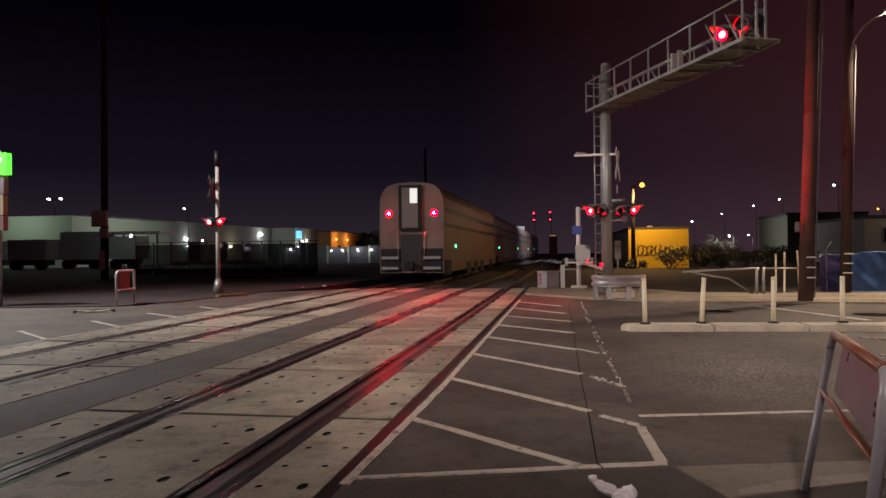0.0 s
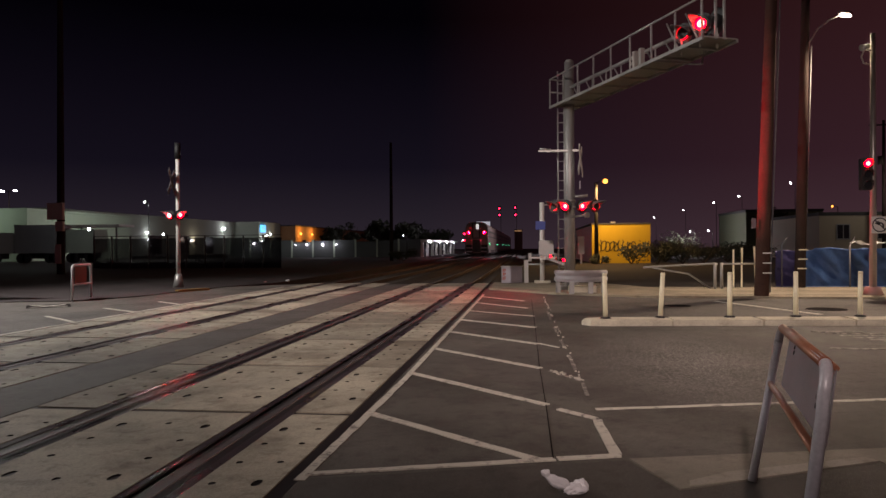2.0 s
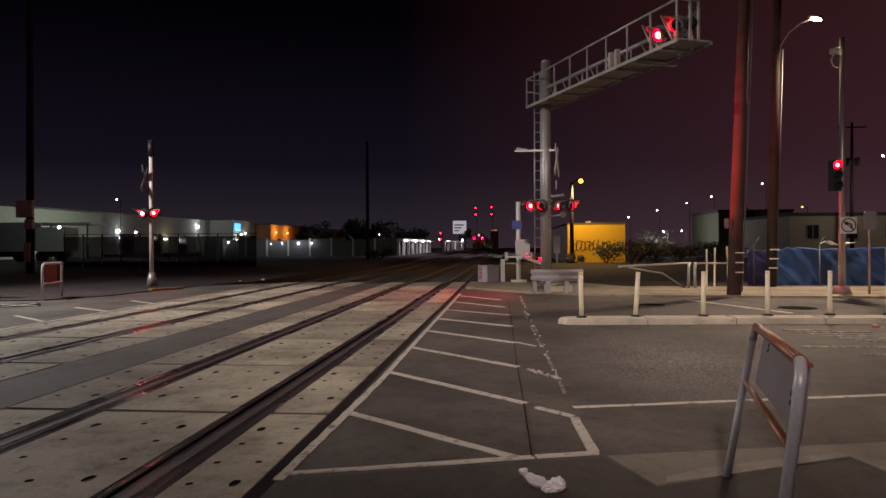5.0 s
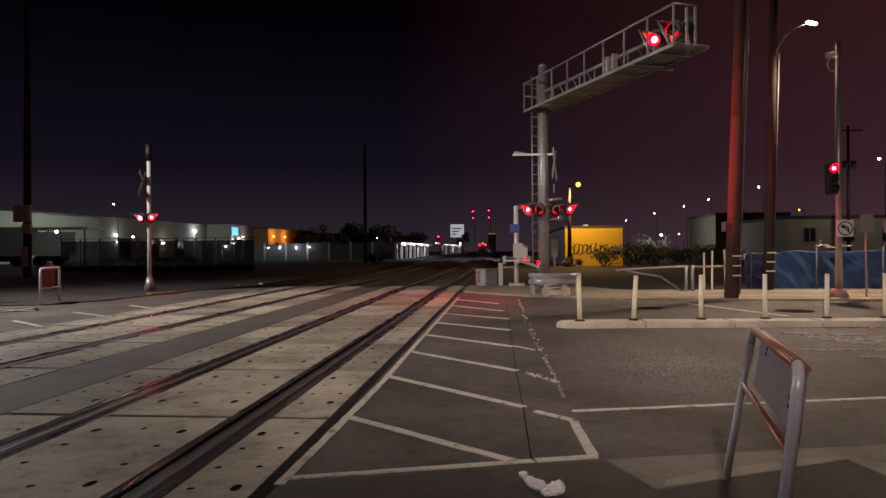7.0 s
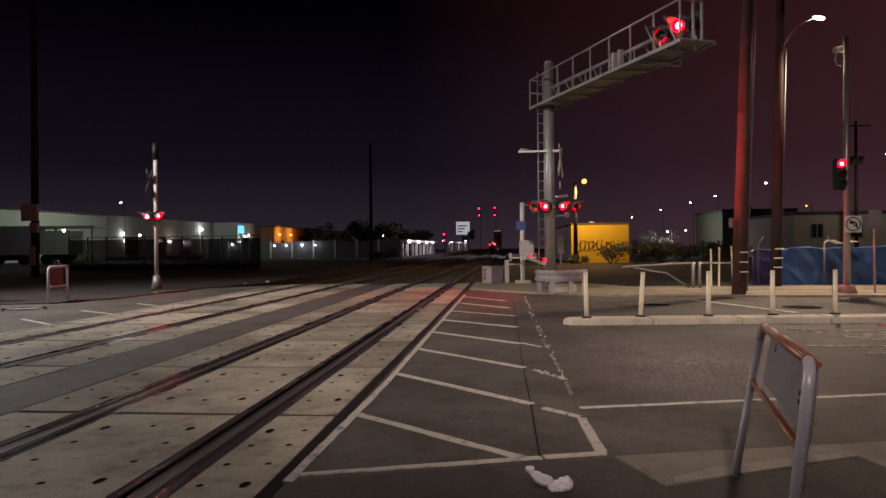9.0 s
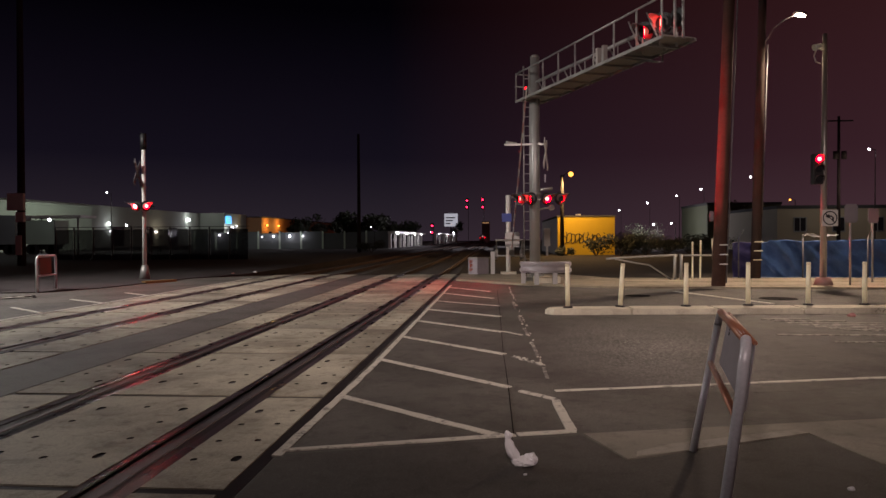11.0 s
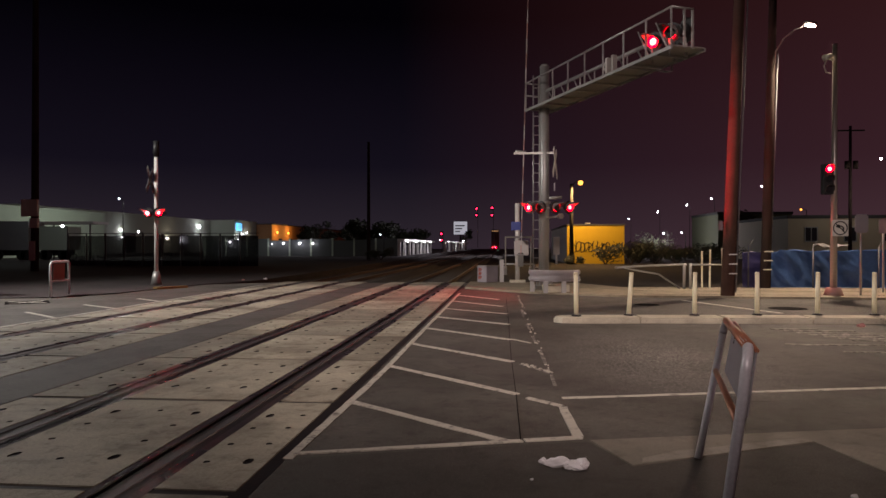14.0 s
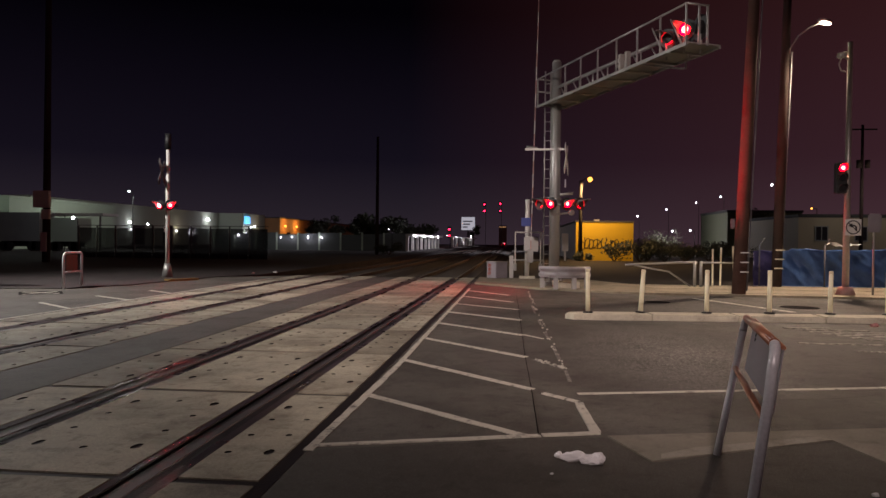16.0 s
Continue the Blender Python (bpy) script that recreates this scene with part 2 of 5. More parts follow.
E_TAIL = glow("tail_lens", (1.0, 0.008, 0.016), 3200)
E_TAILRIM = glow("tail_rim", (1.0, 0.004, 0.01), 4)
E_SIGNAL = glow("signal_lens", (1.0, 0.02, 0.06), 10)
E_WHITE = glow("white_lamp", (0.85, 0.95, 1.0), 26)
E_WARM = glow("warm_lamp", (1.0, 0.9, 0.66), 26)
E_SODIUM = glow("sodium_lamp", (1.0, 0.42, 0.06), 3.6)
E_PINK = glow("pale_pink_lens", (1.0, 0.7, 0.76), 3.5)
E_GREEN = glow("green_sign_light", (0.04, 0.85, 0.06), 1.5)
E_GREENLED = glow("green_led", (0.03, 0.9, 0.35), 4)
E_CYAN = glow("cyan_sign", (0.05, 0.45, 0.9), 2.2)
E_DOOR = glow("lit_door_window", (0.8, 0.95, 0.85), 0.75)
E_BILL = glow("lit_billboard", (0.72, 0.84, 0.9), 0.45)
E_AMBER = glow("amber_window", (1.0, 0.6, 0.25), 0.35)
E_DIMW = glow("lit_window", (0.9, 0.95, 0.9), 0.8)


# mesh helpers
def box(bm, x0, x1, y0, y1, z0, z1, mi=0):
    v = [bm.verts.new((x, y, z)) for z in (z0, z1) for x, y in ((x0, y0), (x1, y0), (x1, y1), (x0, y1))]
    for f in ((3, 2, 1, 0), (4, 5, 6, 7), (0, 1, 5, 4), (1, 2, 6, 5), (2, 3, 7, 6), (3, 0, 4, 7)):
        bm.faces.new([v[i] for i in f]).material_index = mi
    return v


def rod(bm, p, q, r, r2=None, n=10, mi=0, caps=True):
    p, q = Vector(p), Vector(q)
    r2 = r if r2 is None else r2
    d = (q - p).normalized()
    a = d.orthogonal().normalized()
    b = d.cross(a)
    rings = []
    for c, rad in ((p, r), (q, r2)):
        rings.append([bm.verts.new(c + rad * (math.cos(2 * math.pi * i / n) * a + math.sin(2 * math.pi * i / n) * b)) for i in range(n)])
    for i in range(n):
        f = bm.faces.new((rings[0][i], rings[0][(i + 1) % n], rings[1][(i + 1) % n], rings[1][i]))
        f.smooth, f.material_index = n > 6, mi
    if caps:
        bm.faces.new(rings[0][::-1]).material_index = mi
        bm.faces.new(rings[1]).material_index = mi


def pipe(bm, pts, r, n=10):
    """A bent tube through the points, with ring joints."""
    pts = [Vector(p) for p in pts]
    rings, a = [], None
    for i, p in enumerate(pts):
        d = (pts[min(i + 1, len(pts) - 1)] - pts[max(i - 1, 0)]).normalized()
        a = d.orthogonal().normalized() if a is None else (a - a.dot(d) * d).normalized()
        b = d.cross(a)
        rings.append([bm.verts.new(p + r * (math.cos(2 * math.pi * k / n) * a + math.sin(2 * math.pi * k / n) * b)) for k in range(n)])
    for s, t in zip(rings, rings[1:]):
        for k in range(n):
            bm.faces.new((s[k], s[(k + 1) % n], t[(k + 1) % n], t[k])).smooth = True
    bm.faces.new(rings[0][::-1])
    bm.faces.new(rings[-1])


def beam(bm, p, q, w, h, up=(0, 0, 1)):
    """A square bar from p to q, w wide and h high."""
    p, q = Vector(p), Vector(q)
    d = (q - p).normalized()
    s = d.cross(Vector(up))
    s = s.normalized() if s.length > 1e-4 else Vector((1, 0, 0))
    u = s.cross(d).normalized()
    v = [bm.verts.new(c + a * s * w / 2 + b * u * h / 2) for c in (p, q) for a, b in ((-1, -1), (1, -1), (1, 1), (-1, 1))]
    for f in ((3, 2, 1, 0), (4, 5, 6, 7), (0, 1, 5, 4), (1, 2, 6, 5), (2, 3, 7, 6), (3, 0, 4, 7)):
        bm.faces.new([v[i] for i in f])


def slab(bm, pts, z0, z1):
    """An upright prism over a polygon given counter-clockwise."""
    lo = [bm.verts.new((x, y, z0)) for x, y in pts]
    hi = [bm.verts.new((x, y, z1)) for x, y in pts]
    bm.faces.new(hi)
    bm.faces.new(lo[::-1])
    for i in range(len(pts)):
        j = (i + 1) % len(pts)
        bm.faces.new((lo[i], lo[j], hi[j], hi[i]))


def disc(bm, c, d, r, depth, n=20, mi=0):
    d = Vector(d).normalized()
    rod(bm, Vector(c) - d * depth / 2, Vector(c) + d * depth / 2, r, n=n, mi=mi)


def mesh_of(name, bm, *mats):
    bmesh.ops.recalc_face_normals(bm, faces=bm.faces)
    me = bpy.data.meshes.new(name)
    bm.to_mesh(me)
    bm.free()
    for m in mats:
        me.materials.append(m)
    return me


def part(name, bm, material, parent=None, label="", place=None):
    mats = material if isinstance(material, tuple) else (material,)
    ob = new(name, mesh_of(name, bm, *mats))
    if parent:
        ob.parent = parent
    if place is not None:
        ob.matrix_basis = place
    return tagged(ob, label)


def thing(name, m, label, category, group="", kind=""):
    ob = new(name)
    ob.empty_display_size = 0.2
    ob.matrix_basis = m
    return tagged(ob, label, category, group, kind)


def structure(name, bm, material, label):
    ob = part(name, bm, material)
    return tagged(ob, label, kind="structure")


def B():
    return bmesh.new()


# ground, road and pavement
SLOPE_YS = (-60, 200, 230, 520, 650, 1400)


def dip(y):
    """The railway runs level to the signals, then falls gently away."""
    return -0.0109 * min(max(y - 200, 0), 330) - 0.004 * min(max(y - 530, 0), 170)


bm = B()
rows = [[bm.verts.new((x, y, dip(y) + z)) for x, z in ((-900, -1.0), (-900, -0.3), (900, -0.3), (900, -1.0))] for y in SLOPE_YS]
for r0, r1 in zip(rows, rows[1:]):
    for i in range(4):
        bm.faces.new((r0[i], r0[(i + 1) % 4], r1[(i + 1) % 4], r1[i]))
bm.faces.new(rows[0])
bm.faces.new(rows[-1][::-1])
structure("ground", bm, M_DIRT, "dark bare dirt ground reaching to the horizon")
bm = B()
slab(bm, [(-60, -12), (0.9, -12), (60, -12), (60, 20.3), (12, 20.3), (5.4, 20.75), (3.0, 22.0), (0.9, 24.4), (0.9, 28.0), (-6.8, 28.0), (-9, 26.2), (-9.5, 20.8), (-10.3, 19.0), (-13.0, 18.3), (-60, 16.5)], -0.29, -0.006)
structure("road", bm, M_ASPH, "worn grey asphalt road over the level crossing")
bm = B()
slab(bm, [(0.9, 24.4), (3.0, 22.0), (5.4, 20.75), (12, 20.3), (60, 20.3), (60, 25.0), (6.2, 25.0), (4.9, 27.6), (0.9, 28.3)], -0.29, 0.05)
structure("pavement", bm, M_WALK, "pale concrete pavement with a low kerb")
bm = B()
slab(bm, [(1.6, 28.3), (4.9, 27.6), (6.2, 25.0), (60, 25.0), (60, 330), (3.2, 330)], -3.0, 0.03)
structure("lot_ground", bm, M_SOIL, "dark dirt lot beside the railway")
bm = B()
slab(bm, [(-60, 16.5), (-13.0, 18.3), (-10.3, 19.0), (-9.5, 20.8), (-9, 26.2), (-8.0, 28.0), (-8.6, 330), (-200, 330), (-200, 16.5)], -3.0, 0.02)
structure("yard_ground", bm, mat("yard_dirt", (0.045, 0.033, 0.034), 0.95, 0, 0.45, 2, 0.7, 30, stain=0.6, still=True), "dark bare yard ground left of the tracks")
bm = B()
slab(bm, [(-9.3, 23.0), (-8.75, 24.1), (-8.95, 24.15), (-9.5, 23.1)], -0.004, 0.07)
structure("kerb", bm, M_YKERB, "faded yellow painted kerb")
for y0 in (21.2, 22.9, 24.6):
    bm = B()
    box(bm, 6.3, 58, y0, y0 + 0.02, 0.051, 0.054)
    structure("trim", bm, M_TAR, "dark joint across the pavement slabs")

# ballast and track beyond the crossing
TRACKS = ((-1.505, 0.0), (-5.75, -4.22))
for xa, xb in TRACKS:
    c = (xa + xb) / 2
    bm = B()
    bed = [[bm.verts.new((c + x, y, dip(y) + z)) for x, z in ((-1.9, -0.299), (-1.5, -0.17), (1.5, -0.17), (1.9, -0.299))] for y in (28, 200, 230, 520, 650, 900)]
    for r0, r1 in zip(bed, bed[1:]):
        for i in range(4):
            bm.faces.new((r0[i], r0[(i + 1) % 4], r1[(i + 1) % 4], r1[i]))
    bm.faces.new(bed[0])
    bm.faces.new(bed[-1][::-1])
    structure("ballast_bed", bm, M_BALLAST, "dark stone ballast under the rails")
    bm = B()
    for k in range(230):
        y = 28.4 + 0.6 * k
        box(bm, c - 1.28, c + 1.28, y, y + 0.24, -0.2, -0.14)
    tagged(structure("sleeper_row", bm, M_SLEEPER, "row of concrete sleepers in ballast"), kind="stuff")
    for x in (xa, xb):
        bm = B()
        prof = ((-0.07, -0.158), (0.07, -0.158), (0.07, -0.146), (0.012, -0.13), (0.012, -0.04), (0.036, -0.032), (0.036, -0.006), (0.03, 0.002),
                (-0.03, 0.002), (-0.036, -0.006), (-0.036, -0.032), (-0.012, -0.04), (-0.012, -0.13), (-0.07, -0.146))
        ys = [-12, 28, 60, 120, 200, 230, 520, 650, 900]
        rings = [[bm.verts.new((x + px, y, pz + dip(y))) for px, pz in prof] for y in ys]
        for r0, r1 in zip(rings, rings[1:]):
            for i in range(len(prof)):
                j = (i + 1) % len(prof)
                f = bm.faces.new((r0[i], r0[j], r1[j], r1[i]))
                f.material_index = 1 if i in (6, 7, 8) else 0
        tagged(part("rail", bm, (M_RUST, M_RAIL)), "steel rail with a polished running surface", kind="structure")

# rubber strips along the rails in the crossing
for xa, xb in TRACKS:
    for x in (xa, xb):
        gauge_side = 1 if x == xa else -1
        for a, b, z in ((0.125, 0.187, 0.003), (0.082, 0.118, -0.004), (-0.187, -0.11, 0.003), (-0.1, -0.052, -0.005)):
            bm = B()
            lo, hi = sorted((x + gauge_side * a, x + gauge_side * b))
            box(bm, lo, hi, -12, 28, -0.2, z)
            structure("trim", bm, M_RUBBER, "black rubber flangeway strip along the rail")

# painted lines on the road


LAYER = [0]


def stripe(p, q, w, material=None, label="worn white painted road line"):
    p, q = Vector((*p, 0)), Vector((*q, 0))
    s = (q - p).normalized().cross(Vector((0, 0, 1))) * w * 0.39
    n = max(1, int((q - p).length / 0.16))
    bm = B()
    left, right = [], []
    for i in range(n + 1):
        c = p.lerp(q, i / n)
        left.append((c - s * (1 + random.uniform(-0.2, 0.14))).to_2d())
        right.append((c + s * (1 + random.uniform(-0.2, 0.14))).to_2d())
    slab(bm, [tuple(v) for v in right] + [tuple(v) for v in left[::-1]], -0.005, 0.001 + 0.0013 * (LAYER[0] % 7))
    LAYER[0] += 1
    return structure("road_marking", bm, material or M_LINE, label)


stripe((0.8, 4.75), (0.87, 8.0), 0.09)
stripe((0.87, 8.0), (0.88, 22.0), 0.085)
for a, b in (((0.86, 6.56), (2.3, 5.32)), ((0.86, 8.6), (2.4, 7.04)), ((0.88, 10.58), (2.37, 9.02)), ((0.88, 12.6), (2.36, 11.14)), ((0.88, 14.6), (2.34, 13.3)),
             ((0.88, 16.6), (2.33, 15.4)), ((0.88, 18.9), (2.2, 17.3)), ((0.88, 21.1), (2.1, 19.5))):
    stripe(a, b, 0.11)
stripe((0.8, 4.87), (2.41, 5.35), 0.085)
stripe((2.43, 5.36), (2.86, 5.48), 0.085)
stripe((2.84, 5.5), (2.8, 6.5), 0.1)
stripe((2.5, 6.86), (2.8, 6.53), 0.07)
stripe((2.47, 8.86), (2.82, 8.22), 0.07, M_FADED)
stripe((2.38, 11.22), (2.66, 10.8), 0.06)
stripe((2.83, 6.9), (5.95, 7.64), 0.075)
stripe((5.95, 7.64), (9.5, 8.4), 0.075)
for a, b in (((2.8, 7.5), (2.8, 8.1)), ((2.78, 8.9), (2.76, 10.1)), ((2.74, 10.9), (2.72, 11.5)), ((2.7, 12.6), (2.68, 13.4)), ((2.66, 14.6), (2.64, 16.5))):
    stripe(a, b, 0.05, M_FADED, "flaking remains of an old painted road line")
bm = B()
chips = random.Random(7)
for k in range(60):
    y = 8.0 + 13.0 * chips.random() ** 1.3
    c = Vector((2.79 - 0.012 * (y - 8) + chips.gauss(0, 0.022), y))
    r = chips.uniform(0.006, 0.028)
    m = chips.randint(5, 7)
    slab(bm, [(c.x + r * chips.uniform(0.5, 1.1) * math.cos(6.283 * i / m), c.y + 1.7 * r * chips.uniform(0.5, 1.1) * math.sin(6.283 * i / m)) for i in range(m)], -0.005, 0.0098 + 0.00004 * k)
for k in range(34):
    f = chips.random()
    c = Vector((2.5 + 0.32 * f + chips.gauss(0, 0.01), 8.82 - 0.56 * f + chips.gauss(0, 0.03)))
    r = chips.uniform(0.006, 0.02)
    slab(bm, [(c.x + r * chips.uniform(0.5, 1.1) * math.cos(6.283 * i / 6), c.y + 1.7 * r * chips.uniform(0.5, 1.1) * math.sin(6.283 * i / 6)) for i in range(6)], -0.005, 0.0098 + 0.00004 * (k + 70))
tagged(structure("paint_flakes", bm, M_LINE, "scattered flakes of old white road paint"), kind="stuff")
for a, b in (((-6.82, 13.75), (-8.2, 14.85)), ((-6.7, 15.86), (-8.1, 16.86)), ((-6.7, 18.0), (-7.8, 18.92)), ((-6.78, 11.6), (-8.3, 12.8)), ((-6.8, 9.5), (-8.3, 10.7))):
    stripe(a, b, 0.12)
stripe((-6.72, 4), (-6.76, 26), 0.1)
XC, XR, XF = Vector((-10.0, 17.45)), Vector((0.812, 0.584)), Vector((-0.584, 0.812))
bm = B()
slab(bm, [tuple(XC + XR * a + XF * b) for a, b in ((-0.5, -0.5), (0.5, -0.5), (0.5, 0.5), (-0.5, 0.5))], -0.0055, 0.0005)
structure("road_patch", bm, M_TAR, "dark square painted panel on the asphalt")
stripe(XC - XR * 0.4 - XF * 0.4, XC + XR * 0.4 + XF * 0.4, 0.1)
stripe(XC - XR * 0.4 + XF * 0.4, XC + XR * 0.4 - XF * 0.4, 0.1)
stripe((7.0, 19.55), (8.2, 16.0), 0.18)
stripe((6.4, 10.95), (9.5, 11.0), 0.1, M_FADED)
for k in range(7):
    stripe((6.9 + 0.12 * k, 12.95 - 0.24 * k), (7.7 + 0.5 * k, 12.95 - 0.24 * k), 0.12, M_FADED, "worn bars of a painted road message")
stripe((6.9, 10.25), (8.2, 10.2), 0.08, M_FADED)
for a, b in (((2.4, 5.36), (2.39, 7.0)), ((2.39, 7.0), (2.36, 9.3)), ((2.36, 9.3), (2.34, 14.5)), ((2.34, 14.5), (2.3, 20.0))):
    stripe(a, b, 0.009, M_TAR, "dark crack along an asphalt joint")
for pts in ([(-3.3, 4), (-2.34, 4), (-2.34, 28), (-3.3, 28)],):
    bm = B()
    slab(bm, pts, -0.007, -0.002)
    structure("road_patch", bm, M_ASPH3, "grey asphalt strip between the tracks")
bm = B()
slab(bm, [(0.9, -8), (12, -8), (12, 6.5), (4.75, 4.8), (4.57, 5.5), (3.13, 4.79), (2.9, 5.38), (0.8, 4.78)], -0.008, -0.003)
structure("road_patch", bm, M_ASPH2, "newer dark asphalt patch")
bm = B()
slab(bm, [(2.92, 5.4), (3.13, 4.8), (3.5, 4.98), (4.57, 5.5), (4.73, 4.81), (9, 3.2), (12, 6.2), (12, 7.4), (5.03, 5.9)], -0.006, 0.004)
structure("apron", bm, M_APRON, "grey concrete kerb ramp apron")
bm = B()
slab(bm, [(3.2, 4.86), (3.5, 4.98), (4.57, 5.5), (4.5, 5.58), (3.5, 5.16), (3.22, 4.96)], 0.0, 0.007)
structure("trim", bm, mat("ramp_edge", (0.33, 0.3, 0.25), 0.8, 0, 0.22, 5, 0.25, 80, stain=0.5, still=True), "lighter concrete edge of the ramp")


def scuffed(name, base, under):
    """Asphalt with a chalky scuff that fades out from the object's centre."""
    m = mat(name, under, 0.75, 0, 0.35, 2.5, 0.6, 140, stain=0.7, still=True)
    n, l = m.node_tree.nodes, m.node_tree.links
    b = n["Principled BSDF"]
    old = b.inputs["Base Color"].links[0].from_socket
    co, gr, nz, mp, mx = n.new("ShaderNodeTexCoord"), n.new("ShaderNodeTexGradient"), n.new("ShaderNodeTexNoise"), n.new("ShaderNodeMapping"), n.new("ShaderNodeMix")
    gr.gradient_type = "SPHERICAL"
    mp.inputs["Scale"].default_value = (0.62, 0.3, 1)
    mp.inputs["Rotation"].default_value = (0, 0, 0.1)
    nz.inputs["Scale"].default_value, nz.inputs["Detail"].default_value, nz.inputs["Roughness"].default_value = 26, 9, 0.9
    l.new(co.outputs["Object"], mp.inputs["Vector"])
    l.new(mp.outputs[0], gr.inputs["Vector"])
    l.new(co.outputs["Object"], nz.inputs["Vector"])
    rr, mul = n.new("ShaderNodeMapRange"), n.new("ShaderNodeMath")
    rr.inputs["From Min"].default_value, rr.inputs["From Max"].default_value = 0.5, 0.6
    l.new(nz.outputs["Fac"], rr.inputs["Value"])
    mul.operation, mul.use_clamp = "MULTIPLY", True
    l.new(gr.outputs["Fac"], mul.inputs[0])
    l.new(rr.outputs[0], mul.inputs[1])
    mx.data_type = "RGBA"
    l.new(mul.outputs[0], mx.inputs["Factor"])
    l.new(old, mx.inputs["A"])
    mx.inputs["B"].default_value = (*base, 1)
    l.new(mx.outputs["Result"], b.inputs["Base Color"])
    return m


bm = B()
rod(bm, (0, 0, -0.0065), (0, 0, -0.0045), 2.9, n=40)
scuff = structure("road_patch", bm, scuffed("scuffed_asphalt", (0.66, 0.63, 0.56), (0.118, 0.103, 0.092)), "scuffed lighter patch of asphalt")
scuff.matrix_basis = pose(4.3, 9.8, 0)

# concrete traffic island with plastic posts


def traffic_island():
    t = thing("traffic_island", pose(3.2, 13.6, 0), "low pale concrete traffic island on the asphalt road", "traffic island")
    for k in range(7):
        bm = B()
        x0, x1 = 0.02 + 1.6 * k, 1.6 * (k + 1)
        y = 0.25 * (x0 / 1.6) * 0.4
        pts = [(x0, y), (x1, y + 0.1), (x1, y + 0.72), (x0, y + 0.62)]
        if k == 0:
            pts = [(0.15, 0.02), (0.5, 0), (x1, 0.1), (x1, 0.72), (0.5, 0.6), (0.1, 0.45), (0.0, 0.2)]
        slab(bm, pts, -0.004, 0.105)
        bmesh.ops.bevel(bm, geom=[e for e in bm.edges if min(v.co.z for v in e.verts) > 0.08], offset=0.025, segments=2, affect="EDGES")
        part("kerb_block", bm, M_KERB, t)
    bm = B()
    for k in range(5):
        x = 6.0 + 0.13 * k
        pipe(bm, [(x, 0.385, 0.03), (x + 0.06, 0.388, 0.09), (x + 0.1, 0.39, 0.04)], 0.006, 4)
    part("scrawl", bm, M_GRAFF, t, "unreadable dark scrawl")
    return t


traffic_island()


def delineator():
    t = thing("delineator_post", pose(0, 0, 0), "slim cream plastic delineator post on a black base", "post", "posts on the traffic island")
    bm = B()
    rod(bm, (0, 0, 0), (0, 0, 0.035), 0.1, 0.085, 14)
    part("base", bm, M_BLACK, t, "black rubber base")
    bm = B()
    rod(bm, (0, 0, 0.035), (0, 0, 0.815), 0.045, 0.04, 14)
    rod(bm, (0, 0, 0.815), (0, 0, 0.84), 0.042, 0.038, 14)
    part("tube", bm, M_POST, t)
    bm = B()
    rod(bm, (0, 0, 0.79), (0, 0, 0.815), 0.0425, 0.0425, 14)
    part("collar", bm, M_POST, t)
    return t


post = delineator()
post.matrix_basis = pose(3.64, 13.9, 0.105, 0, -1.0, 0)
for x, y, tilt in ((4.66, 14.1, 4.0), (5.94, 14.25, 0.5), (7.17, 14.42, 0.0), (8.34, 14.52, 0.8), (9.44, 14.6, 0.0), (10.7, 14.7, 0.0)):
    tagged(copy_thing(post, pose(x, y, 0.105, 0, tilt, 20)), "leaning cream plastic delineator post on a black base" if tilt > 2 else "")


